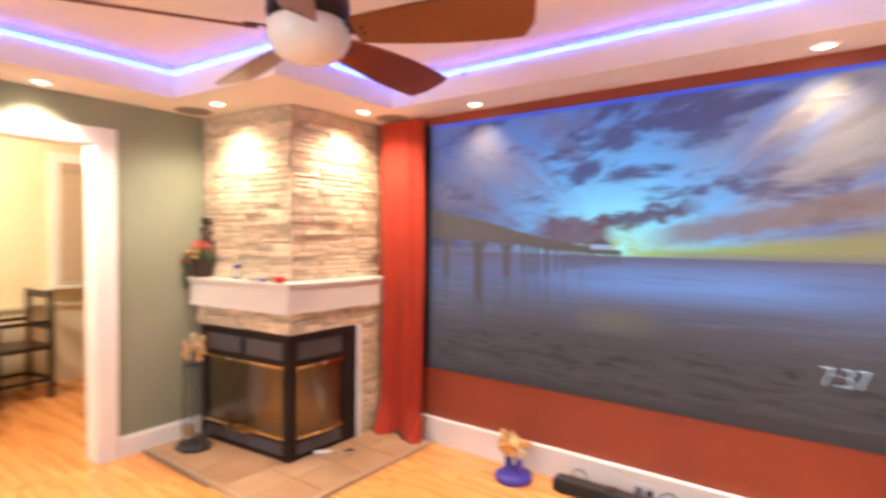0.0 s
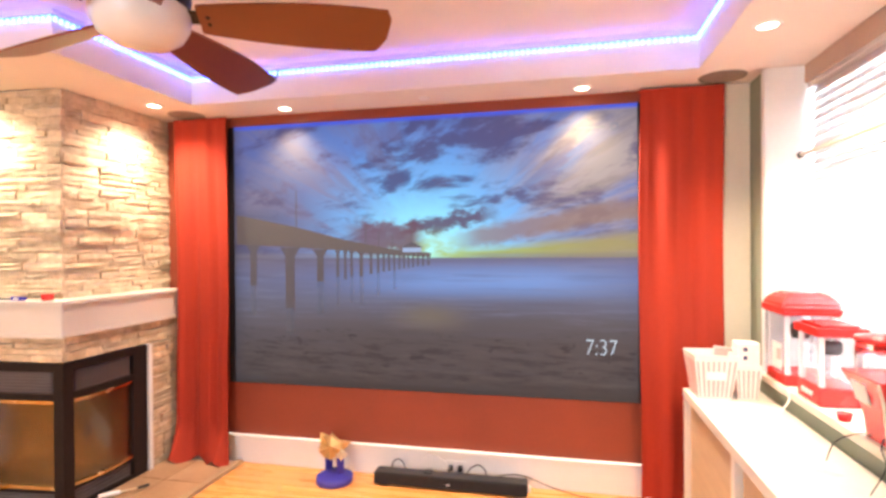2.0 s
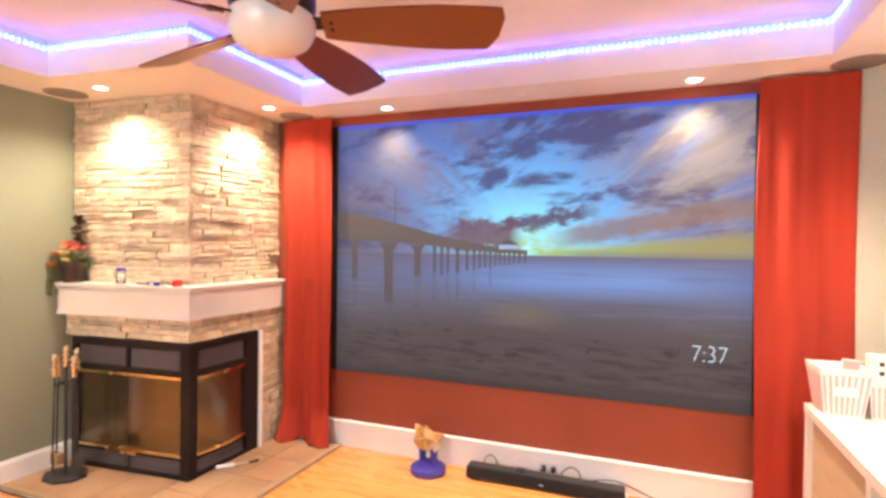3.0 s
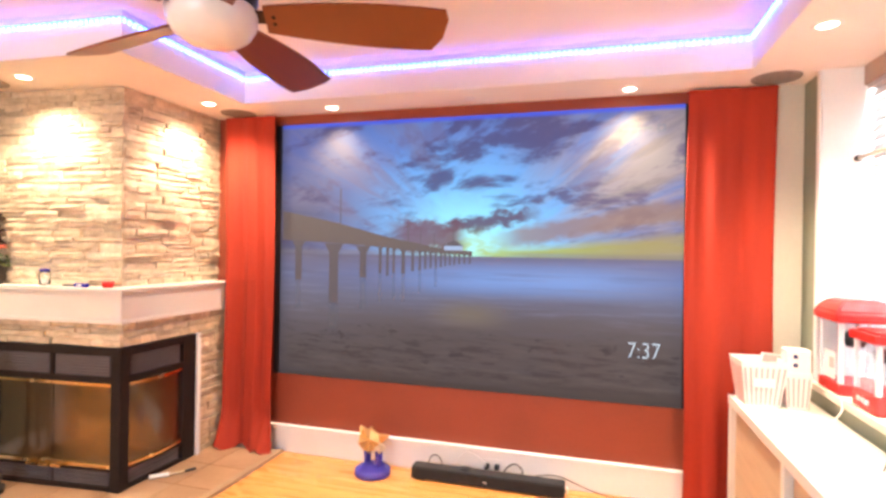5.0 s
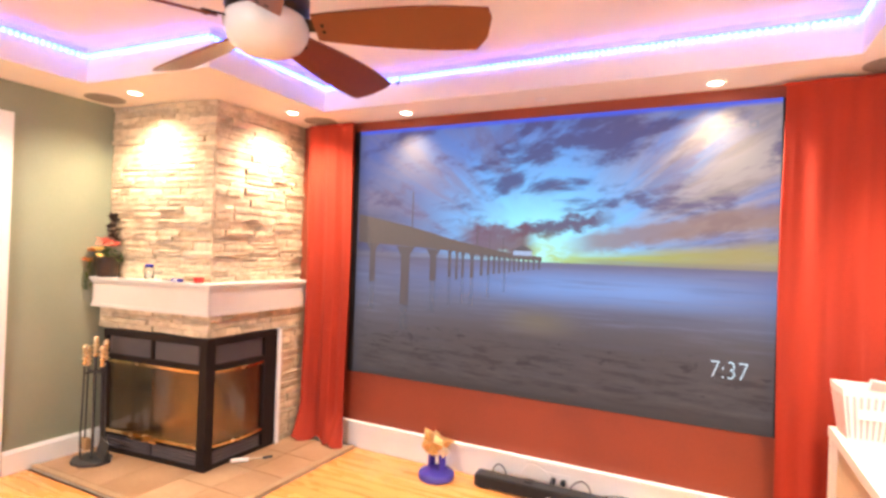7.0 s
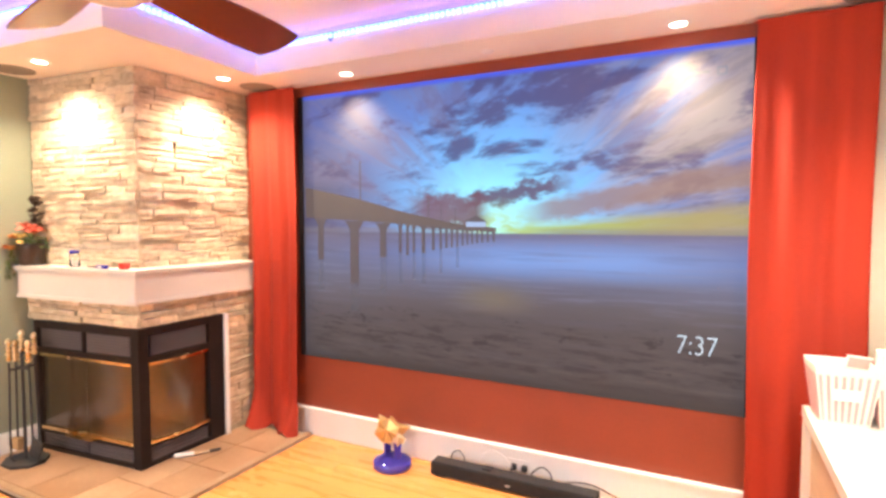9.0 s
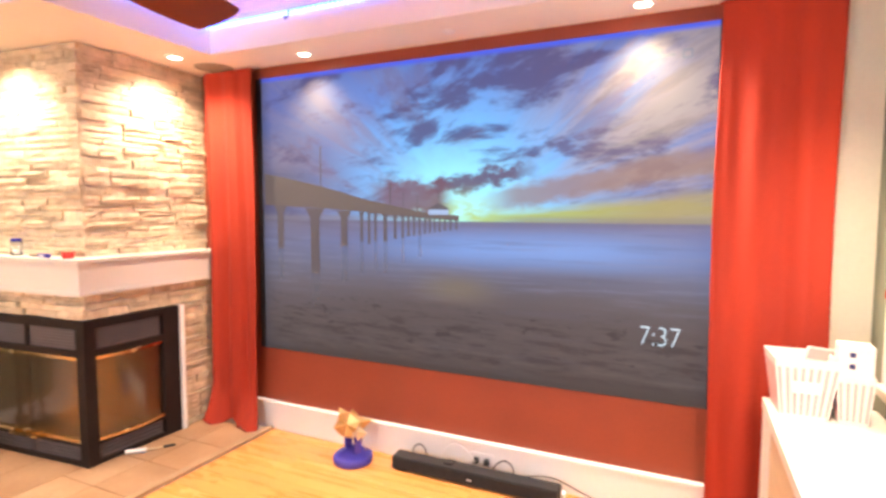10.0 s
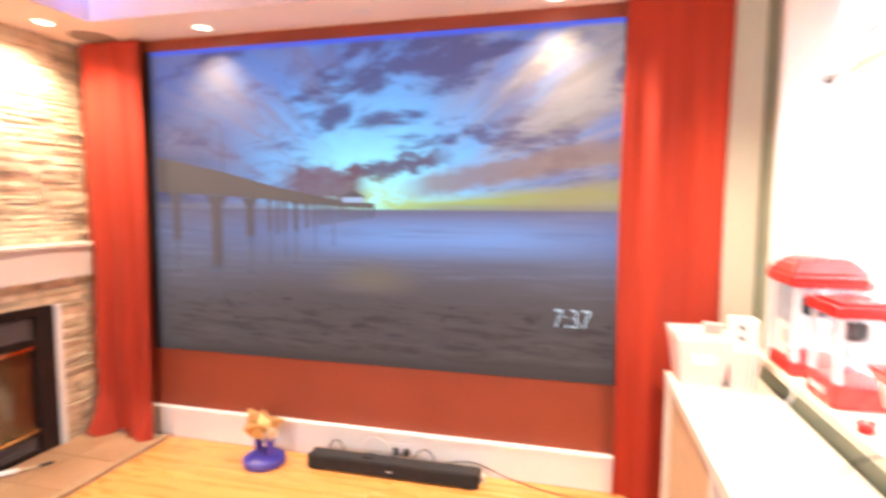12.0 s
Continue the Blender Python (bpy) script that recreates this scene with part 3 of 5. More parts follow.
def on_screen(name, polys, y, material, parent, label=""):
    bm = bmesh.new()
    for poly in polys:
        lo = [bm.verts.new((x, y, z)) for x, z in poly]
        hi = [bm.verts.new((x, y + 0.0012, z)) for x, z in poly]
        bm.faces.new(lo)
        bm.faces.new(hi[::-1])
        for i in range(len(poly)):
            q = (i + 1) % len(poly)
            bm.faces.new((lo[i], hi[i], hi[q], lo[q]))
    bm.transform(inv)
    return part(name, bm, material, parent, label)


bm = boxes((PX0, PX1, PY, NY - 0.002, PZ0, PZ1))
uvl = bm.loops.layers.uv.new("UVMap")
for f in bm.faces:
    for lp in f.loops:
        lp[uvl].uv = ((lp.vert.co.x - PX0) / (PX1 - PX0), (lp.vert.co.z - PZ0) / (PZ1 - PZ0))
bm.transform(inv)
picture = part("picture", bm, M_PICTURE, screen, "projected sunset sky over grey sea and sand")
on_screen("border_strip", [[(PX0 - 0.004, PZ0), (PX0 + 0.042, PZ0), (PX0 + 0.042, PZ1), (PX0 - 0.004, PZ1)]], PY - 0.003, M_SCREENBLACK, screen, "black masking edge of the screen")
on_screen("border_strip", [[(PX1 - 0.02, PZ0), (PX1 + 0.004, PZ0), (PX1 + 0.004, PZ1), (PX1 - 0.02, PZ1)]], PY - 0.003, M_SCREENBLACK, screen, "black masking edge of the screen")

M_PIER = glow("projected_pier", (0.080, 0.057, 0.052), PICTURE_E, (0.018, 0.018, 0.02))
M_PIERDARK = glow("projected_pier_dark", (0.062, 0.048, 0.056), PICTURE_E, (0.018, 0.018, 0.02))
M_ROOF = glow("projected_pavilion", (0.26, 0.34, 0.50), PICTURE_E, (0.018, 0.018, 0.02))
deck = on_screen("pier_deck", [[(-2.42, 1.447), (-2.0, 1.428), (-1.664, 1.404), (-1.3, 1.372), (-1.084, 1.362), (-1.084, 1.388), (-1.3, 1.405), (-1.662, 1.476), (-2.0, 1.562), (-2.42, 1.645)]], PY - 0.003, M_PIER, picture, "brown-grey pier deck in the projected picture")
for x, w, zb in ((-2.295, 0.048, 1.175), (-2.030, 0.066, 1.03), (-1.817, 0.048, 1.205), (-1.696, 0.020, 1.235), (-1.645, 0.017, 1.22), (-1.602, 0.017, 1.24), (-1.537, 0.024, 1.238), (-1.472, 0.018, 1.255), (-1.424, 0.016, 1.262), (-1.387, 0.015, 1.27), (-1.352, 0.014, 1.275), (-1.318, 0.013, 1.28), (-1.285, 0.012, 1.286), (-1.255, 0.012, 1.292), (-1.226, 0.012, 1.297), (-1.196, 0.012, 1.30), (-1.165, 0.012, 1.305), (-1.132, 0.012, 1.308), (-1.098, 0.012, 1.31)):
    zt = 1.447 + (x + 2.42) * (1.362 - 1.447) / 1.336 + 0.004
    h = w / 2
    on_screen("pier_post", [[(x - h, zb), (x + h, zb), (x + h, zt - w * 0.9), (x + h * 2.2, zt), (x - h * 2.2, zt), (x - h, zt - w * 0.9)]], PY - 0.0045, M_PIERDARK, picture)
M_WET = bpy.data.materials.new("projected_reflection")
M_WET.use_nodes = True
wt = M_WET.node_tree
wb_ = wt.nodes["Principled BSDF"]
wb_.inputs["Base Color"].default_value = (0.035, 0.035, 0.038, 1)
wb_.inputs["Emission Color"].default_value = (0.085, 0.075, 0.085, 1)
wb_.inputs["Emission Strength"].default_value = PICTURE_E
wb_.inputs["Alpha"].default_value = 0.13
for x, w, zt, zb in ((-2.297, 0.040, 1.175, 0.98), (-2.030, 0.060, 1.03, 0.86), (-1.817, 0.042, 1.205, 1.0), (-1.696, 0.022, 1.235, 1.05), (-1.602, 0.02, 1.24, 1.07), (-1.537, 0.026, 1.238, 1.06), (-1.424, 0.02, 1.262, 1.12), (-1.318, 0.02, 1.28, 1.16)):
    on_screen("reflection", [[(x - w / 2, zb), (x + w / 2, zb), (x + w / 2, zt), (x - w / 2, zt)]], PY - 0.003, M_WET, picture)
on_screen("pavilion", [[(-1.263, 1.392), (-1.145, 1.392), (-1.145, 1.422), (-1.263, 1.422)]], PY - 0.0045, M_ROOF, picture, "pale pavilion on the projected pier")
on_screen("pavilion_roof", [[(-1.275, 1.420), (-1.133, 1.420), (-1.195, 1.452), (-1.212, 1.452)]], PY - 0.006, M_PIERDARK, picture)
for x, z0, z1, w in ((-1.984, 1.55, 1.795, 0.008), (-1.505, 1.44, 1.56, 0.006), (-1.203, 1.45, 1.60, 0.004), (-1.33, 1.40, 1.50, 0.004), (-1.42, 1.42, 1.52, 0.004)):
    on_screen("lamp_post", [[(x - w / 2, z0), (x + w / 2, z0), (x + w / 2, z1), (x - w / 2, z1)]], PY - 0.0045, M_PIERDARK, picture)
fc = bpy.data.curves.new("clock_digits", "FONT")
fc.body, fc.size, fc.extrude, fc.offset = "7:37", 0.133, 0.0006, -0.0024
fo = new("clock_digits", fc)
fc.materials.append(M_CLOCK)
fo.parent = picture
fo.matrix_basis = inv @ pose(-0.168, PY - 0.0035, 0.793, 90, 0, 0) @ Matrix.Diagonal((0.80, 1, 1, 1))
fo["label"] = "pale blue projected clock digits"
M_CAPTION = glow("projected_caption", (0.15, 0.15, 0.19), PICTURE_E, (0.018, 0.018, 0.02))
on_screen("corner_mark", [[(-0.02, 2.085), (0.022, 2.085), (0.022, 2.093), (-0.02, 2.093)], [(-0.02, 2.117), (0.022, 2.117), (0.022, 2.125), (-0.02, 2.125)], [(-0.02, 2.093), (-0.012, 2.093), (-0.012, 2.117), (-0.02, 2.117)], [(0.014, 2.093), (0.022, 2.093), (0.022, 2.117), (0.014, 2.117)]], PY - 0.003, M_CAPTION, picture)
on_screen("caption_bar", [[(-0.21, 2.10), (-0.05, 2.10), (-0.05, 2.112), (-0.21, 2.112)]], PY - 0.003, M_CAPTION, picture)


# ---- curtains ----
def curtain(x0, x1, y, ztop, zbot, waves, depth, seed, puddle, creases, label):
    t = thing("curtain", ((x0 + x1) / 2, y, zbot), label, "curtain", "red curtains beside the screen")
    rnd = random.Random(seed)
    ph = [rnd.uniform(0, 6.28) for _ in range(5)]
    nx, nz = 64, 320
    bm = bmesh.new()
    rows = []
    for j in range(nz + 1):
        s = j / nz
        z = zbot + (ztop - zbot) * s
        low = max(0.0, 1 - s * 9)
        amp = depth * (0.35 + 0.65 * (1 - s) ** 0.6)
        row = []
        for i in range(nx + 1):
            q = i / nx
            a = 2 * math.pi * waves * (q + 0.012 * math.sin(5 * s + ph[0]))
            d = amp * (0.72 * math.sin(a + ph[1]) + 0.24 * math.sin(2.3 * a + ph[2] + 1.2 * s) + 0.03 * math.sin(5.1 * a + ph[3]))
            for zc in creases:
                d -= 0.0016 * math.exp(-((z - zc) / 0.009) ** 2)
            xx = x0 + (x1 - x0) * q + 0.006 * math.sin(7 * s + ph[4]) + puddle * low * (q - 0.4) * 0.5
            yy = d - puddle * low ** 1.5 * (0.5 + 0.5 * math.sin(a * 0.7))
            zz = z + (0.02 * low * math.sin(a * 1.3) if j else 0.012 * (1 + math.sin(a * 1.3)))
            row.append(bm.verts.new((xx - (x0 + x1) / 2, yy, zz - zbot)))
        rows.append(row)
    for a, c in zip(rows, rows[1:]):
        for i in range(nx):
            bm.faces.new((a[i], a[i + 1], c[i + 1], c[i]))
    ob = part("drape", bm, M_CURTAIN, t, smooth=True)
    sol = ob.modifiers.new("thick", "SOLIDIFY")
    sol.thickness = 0.004
    part("curtain_rod", tube([(x0 - 0.01 - (x0 + x1) / 2, 0.0, ztop - zbot - 0.012), (x1 + 0.01 - (x0 + x1) / 2, 0.0, ztop - zbot - 0.012)], 0.005), M_CURTAIN, t)
    return t


curtain(-2.825, -2.435, 3.115, 2.285, 0.022, 2.2, 0.018, 3, 0.10, (1.165, 0.807), "red velvet curtain with creases, its hem resting on the hearth")
curtain(0.125, 0.552, 3.115, 2.285, 0.004, 2.0, 0.020, 8, 0.0, (), "long red velvet curtain hanging behind the cabinet")

# ---- chimney, fireplace and mantel ----
MAN_Z0, MAN_Z1 = 0.962, 1.155
chim = structure("chimney_breast", prism(bmesh.new(), [(WX + 0.002, CHYW + 0.016), (CHX - 0.016, CHY + 0.016), (CHX - 0.016, NY - 0.002), (WX + 0.002, NY - 0.002)], MAN_Z0 + 0.01, SOFFIT - 0.002), M_MORTAR, "corner chimney breast clad in beige ledger stone", "chimney")
band = structure("chimney_band", prism(bmesh.new(), [(WX + 0.002, CHYW - 0.022), (LX - 0.016, LY + 0.016), (LX - 0.016, NY - 0.002), (WX + 0.002, NY - 0.002)], 0.82, MAN_Z0 + 0.008), M_MORTAR, "stone-clad lintel band under the mantel", "chimney")
pier = structure("chimney_pier", boxes((WX + 0.002, LX - 0.016, 2.924, NY - 0.002, 0.018, 0.818)), M_MORTAR, "stone-clad pier beside the fireplace", "chimney")

SDIR = Vector((WX - CHX, CHYW - CHY, 0)).normalized()
SNORM = Vector((SDIR.y, -SDIR.x, 0))
if SNORM.y > 0:
    SNORM = -SNORM
SLEN = math.hypot(WX - CHX, CHYW - CHY)


def south_pt(s, out=0.0):
    """A place on the chimney's south face: s metres west of its corner, out metres in front."""
    p = Vector((LX, LY, 0)) + SDIR * s + SNORM * out
    return p.x, p.y


def mantel_ring(out_e, out_s, yend):
    """The mantel's outline in plan, wrapped round the chimney's corner."""
    p = Vector((CHX, CHY, 0)) + SNORM * out_s
    k = (CHX + out_e - p.x) / SDIR.x
    c = p + SDIR * k
    w = p + SDIR * ((WX + 0.004 - p.x) / SDIR.x)
    return [(CHX - 0.04, yend), (CHX + out_e, yend), (c.x, c.y), (w.x, w.y), (WX + 0.004, CHYW + 0.05), (CHX - 0.04, CHY + 0.05)]


mantel = thing("mantel_shelf", (CHX, CHY, MAN_Z0), "white painted box mantel wrapped round the stone corner", "mantel")
for nm, oe, os_, z0, z1 in (("fascia", 0.097, 0.095, MAN_Z0, MAN_Z1 - 0.02), ("top_board", 0.125, 0.120, MAN_Z1 - 0.02, MAN_Z1), ("lower_moulding", 0.106, 0.104, MAN_Z0 - 0.004, MAN_Z0 + 0.018), ("upper_moulding", 0.110, 0.108, MAN_Z1 - 0.036, MAN_Z1 - 0.0205)):
    bm = prism(bmesh.new(), mantel_ring(oe, os_, 3.165 - (0.125 - oe) * 0.3), z0, z1)
    bmesh.ops.bevel(bm, geom=[e for e in bm.edges], offset=0.003, segments=2, affect="EDGES")
    bm.transform(Matrix.Translation((-CHX, -CHY, -MAN_Z0)))
    part(nm, bm, M_MANTEL, mantel)

fire = thing("fireplace_insert", (LX, LY, 0.02), "black metal corner fireplace with brass-trimmed glass doors", "fireplace")
FZ0, FZ1 = 0.02, 0.818
fi = Matrix.Translation((-LX, -LY, -0.02))
FW = 0.875


def fire_part(name, bm, material, label="", parent=None):
    bm.transform(fi)
    return part(name, bm, material, parent or fire, label)


def s_panel(s0, s1, z0, z1, out0, out1):
    a, c, d, e = south_pt(s0, out0), south_pt(s1, out0), south_pt(s1, out1), south_pt(s0, out1)
    return prism(bmesh.new(), [a, c, d, e], z0, z1)


def e_panel(y0, y1, z0, z1, out0, out1):
    return boxes((LX + out0, LX + out1, y0, y1, z0, z1))


YE = 2.890
fire_part("corner_post", prism(bmesh.new(), [(LX + 0.012, LY - 0.012), (LX + 0.012, LY + 0.05), (LX - 0.04, LY + 0.05), south_pt(0.05, 0.012)], FZ0, FZ1), M_BLACK)
fire_part("side_post", s_panel(FW - 0.035, FW, FZ0, FZ1, -0.05, 0.010), M_BLACK)
fire_part("side_post", e_panel(YE - 0.11, YE, FZ0, FZ1, -0.05, 0.010), M_BLACK)
for z0, z1 in ((FZ1 - 0.045, FZ1), (0.62, 0.655), (FZ0, FZ0 + 0.022), (0.128, 0.146)):
    fire_part("rail", s_panel(0.05, FW - 0.035, z0, z1, -0.05, 0.008), M_BLACK)
    fire_part("rail", e_panel(LY + 0.05, YE - 0.11, z0, z1, -0.05, 0.008), M_BLACK)


def louvre_s(s0, s1, z0, z1, n):
    pl = fire_part("louvre_panel", s_panel(s0, s1, z0, z1, -0.03, -0.012), M_LOUVRE, "dark grey louvred vent")
    for k in range(n):
        zz = z0 + (k + 0.5) * (z1 - z0) / n
        fire_part("slat", s_panel(s0 + 0.012, s1 - 0.012, zz - 0.0035, zz + 0.0035, -0.013, 0.002), M_LOUVRE, parent=pl)


def louvre_e(y0, y1, z0, z1, n):
    pl = fire_part("louvre_panel", e_panel(y0, y1, z0, z1, -0.03, -0.012), M_LOUVRE, "dark grey louvred vent")
    for k in range(n):
        zz = z0 + (k + 0.5) * (z1 - z0) / n
        fire_part("slat", e_panel(y0 + 0.012, y1 - 0.012, zz - 0.0035, zz + 0.0035, -0.013, 0.002), M_LOUVRE, parent=pl)


louvre_s(0.06, 0.435, 0.655, FZ1 - 0.045, 7)
louvre_s(0.455, FW - 0.04, 0.655, FZ1 - 0.045, 7)
fire_part("rail", s_panel(0.435, 0.455, 0.655, FZ1 - 0.045, -0.05, 0.006), M_BLACK)
louvre_e(LY + 0.06, YE - 0.12, 0.655, FZ1 - 0.045, 7)
louvre_s(0.06, 0.435, FZ0 + 0.022, 0.128, 4)
louvre_s(0.455, FW - 0.04, FZ0 + 0.022, 0.128, 4)
louvre_e(LY + 0.06, YE - 0.12, FZ0 + 0.022, 0.128, 4)
for s0, s1 in ((0.055, 0.44), (0.445, FW - 0.04)):
    dr = fire_part("glass_door", s_panel(s0, s1, 0.165, 0.602, -0.014, -0.008), M_GLASS, "glass fire door with warm reflections put in as amber tint")
    dr.visible_shadow = False
    fire_part("brass_rail", s_panel(s0, s1, 0.602, 0.620, -0.018, 0.006), M_BRASS, "brass trim", parent=dr)
    fire_part("brass_rail", s_panel(s0, s1, 0.146, 0.165, -0.018, 0.006), M_BRASS, "brass trim", parent=dr)
for s0 in (0.335, 0.415, 0.495):
    hb = bmesh.new()
    for (a0, a1, c0, c1) in ((s0, s0 + 0.012, 0.0, 0.042), (s0 + 0.053, s0 + 0.065, 0.0, 0.042), (s0, s0 + 0.065, 0.036, 0.050)):
        prism(hb, [south_pt(a0, c0), south_pt(a1, c0), south_pt(a1, c1), south_pt(a0, c1)], 0.148, 0.164)
    fire_part("door_handle", hb, M_BRASS, "brass pull handle")


def bowed(y0, y1, z0, z1, o0, o1, bulge=0.028):
    bm = bmesh.new()
    n = 12
    rows = []
    for k in range(n + 1):
        y = y0 + (y1 - y0) * k / n
        b = bulge * math.sin(math.pi * k / n)
        rows.append([bm.verts.new(p) for p in ((LX + o0 + b, y, z0), (LX + o1 + b, y, z0), (LX + o1 + b, y, z1), (LX + o0 + b, y, z1))])
    for a, c in zip(rows, rows[1:]):
        for i in range(4):
            q = (i + 1) % 4
            bm.faces.new((a[i], a[q], c[q], c[i]))
    bm.faces.new(rows[0]), bm.faces.new(rows[-1][::-1])
    return bm


dr = fire_part("glass_door", bowed(LY + 0.052, YE - 0.112, 0.165, 0.602, -0.014, -0.008), M_GLASS, "bowed glass fire door with warm reflections put in as amber tint")
dr.visible_shadow = False
fire_part("brass_rail", bowed(LY + 0.052, YE - 0.112, 0.602, 0.618, -0.018, 0.004), M_BRASS, "brass trim", parent=dr)
fire_part("brass_rail", bowed(LY + 0.052, YE - 0.112, 0.148, 0.165, -0.018, 0.004), M_BRASS, "brass trim", parent=dr)
fb = bmesh.new()
box(fb, WX + 0.03, LX - 0.045, 2.84, 2.91, 0.03, 0.80)
box(fb, WX + 0.004, WX + 0.05, CHYW + 0.04, 2.91, 0.03, 0.80)
box(fb, WX + 0.03, LX - 0.045, LY + 0.03, 2.91, 0.021, 0.05)
box(fb, WX + 0.03, LX - 0.045, LY + 0.03, 2.91, 0.79, 0.815)
fire_part("firebox", fb, M_FIREBRICK, "sooty tan firebrick lining")
trim = structure("fireplace_trim", boxes((LX - 0.03, LX + 0.024, 2.892, 2.922, 0.02, 0.82), bevel=0.003), M_WHITE, "narrow white painted strip beside the fireplace", "trim")

# hearth
hearth = tagged(part("hearth", prism(bmesh.new(), [(WX + 0.022, 1.86), (-2.37, 1.86), (-2.37, NY - 0.036), (WX + 0.022, NY - 0.036)], 0.0, 0.010), M_MORTAR), "low tan tiled hearth round the corner fireplace", "hearth", kind="structure")
tile_cache = {}


def piece(name, w, d, h, m, material, parent, cache, bevel=0.0):
    key = (name, round(w, 4), round(d, 4), round(h, 4))
    if key not in cache:
        bm = boxes((-w / 2, w / 2, -d / 2, d / 2, 0, h))
        if bevel:
            bmesh.ops.bevel(bm, geom=[e for e in bm.edges if all(v.co.z > h * 0.5 for v in e.verts)], offset=bevel, segments=1, affect="EDGES")
        me = bpy.data.meshes.new(name)
        bm.to_mesh(me)
        bm.free()
        me.materials.append(material)
        cache[key] = me
    ob = new(name, cache[key])
    ob.parent = parent
    ob.matrix_basis = m
    return ob


def tile_area(x0, x1, y0, y1, nx, ny):
    w, d = (x1 - x0) / nx, (y1 - y0) / ny
    for i in range(nx):
        for j in range(ny):
            piece("tile", w - 0.005, d - 0.005, 0.010, pose(x0 + (i + 0.5) * w, y0 + (j + 0.5) * d, 0.009), M_SLATE, hearth, tile_cache, 0.0015)


tile_area(WX + 0.03, -2.92, 1.905, 2.30, 3, 1)
tile_area(-2.92, -2.415, 1.905, 3.10, 2, 4)
structure("hearth_edge", boxes((-2.412, -2.368, 1.862, NY - 0.04, 0.0105, 0.022), (WX + 0.024, -2.414, 1.862, 1.902, 0.0105, 0.022), bevel=0.003), M_EDGE, "tan wooden edging strip round the hearth", "trim")

# ---- ceiling fittings ----
def speaker(x, y):
    t = thing("ceiling_speaker", (x, y, SOFFIT), "round grey flush ceiling speaker with a mesh grille", "speaker", "ceiling speakers")
    part("bezel", lathe([(0.098, -0.0005), (0.100, -0.006), (0.112, -0.005), (0.115, -0.0005)], 40), M_GRILLE, t, smooth=True)
    part("grille", lathe([(0.0, -0.008), (0.06, -0.0075), (0.097, -0.005)], 40), M_GRILLE, t, smooth=True)


speaker(0.525, 3.035), speaker(-2.70, 3.07), speaker(-3.665, 2.13)
sd = thing("ceiling_sensor", (-1.08, 3.045, SOFFIT), "small round white sensor on the ceiling border", "sensor")
part("cap", lathe([(0.0, -0.012), (0.026, -0.010), (0.034, -0.0005)], 28), M_PLASTICW, sd, smooth=True)
hk = thing("hanging_hook", (-1.905, TY1 - 0.016, 2.46), "small dark hook hanging from the LED strip", "hook")
part("wire", tube(bend([(0, 0, 0.0), (0.0, -0.012, -0.03), (-0.012, -0.02, -0.05), (-0.02, -0.02, -0.035)]), 0.004), M_DARK, hk)

# ceiling fan
FX, FY = -1.505, 1.35
fan = thing("ceiling_fan", (FX, FY, CEIL), "flush ceiling fan with five dark walnut blades and an opal globe", "ceiling fan")
part("motor_housing", lathe([(0.0, -0.001), (0.125, -0.001), (0.13, -0.03), (0.128, -0.265), (0.134, -0.290), (0.135, -0.335), (0.122, -0.354), (0.0, -0.355)], 40), M_BRONZE, fan, "dark bronze motor housing", smooth=True)
part("globe", lathe([(0.120, -0.355), (0.131, -0.363), (0.137, -0.383), (0.132, -0.415), (0.114, -0.447), (0.080, -0.470), (0.040, -0.481), (0.0, -0.483)], 40), M_OPAL, fan, "unlit white opal glass bowl", smooth=True)
for k in range(5):
    a = 22.5 + 72 * k
    m = pose(0, 0, -0.388, 0, 0, a) @ pose(0, 0, 0, -21, 0, 0)
    bm = bmesh.new()
    n = 14
    top, bot = [], []
    prof = []
    for i in range(n + 1):
        s = i / n
        x = 0.160 + (0.722 - 0.160) * s
        w = 0.048 + 0.044 * math.sin(math.pi * min(1, s * 0.62 + 0.05))
        prof.append((x - (0.0 if s < 0.9 else 0), -w, w))
    pts = [(x, lo) for x, lo, hi in prof] + [(prof[-1][0] + 0.012, -0.05), (prof[-1][0] + 0.002, 0.03), (prof[-1][0] - 0.03, prof[-1][2])] + [(x, hi) for x, lo, hi in reversed(prof[:-1])]
    prism(bm, pts, -0.004, 0.004)
    bm.transform(m)
    bl = part("blade", bm, M_FANWOOD, fan)
    bm = boxes((0.10, 0.20, -0.026, 0.026, 0.0045, 0.011), bevel=0.002)
    for yy in (-0.014, 0.014):
        lathe([(0.0, -0.0075), (0.006, -0.007), (0.007, -0.0045)], 10, (0.188, yy, 0), bm)
    bm.transform(m)
    part("blade_iron", bm, M_BRONZE, bl, "dark bronze blade bracket")


# ---- window ----
window = tagged(thing("window_1", (WXI, (WY0 + WY1) / 2, SILL), "", "window"), "white sash window filled with bright daylight behind a blind", "window", kind="structure")
wc = Matrix.Translation((-WXI, -(WY0 + WY1) / 2, -SILL))


def win_part(name, bm, material, parent=window, label=""):
    bm.transform(wc)
    return part(name, bm, material, parent, label)


win_part("window_frame", boxes((WXI, WXI + 0.05, WY0, WY0 + 0.05, SILL, SOFFIT), (WXI, WXI + 0.05, WY1 - 0.05, WY1, SILL, SOFFIT), (WXI, WXI + 0.05, WY0 + 0.05, WY1 - 0.05, SILL, SILL + 0.05), (WXI, WXI + 0.05, WY0 + 0.05, WY1 - 0.05, SOFFIT - 0.05, SOFFIT), (WXI + 0.01, WXI + 0.045, WY0 + 0.05, WY1 - 0.05, 1.52, 1.57)), M_WHITE)
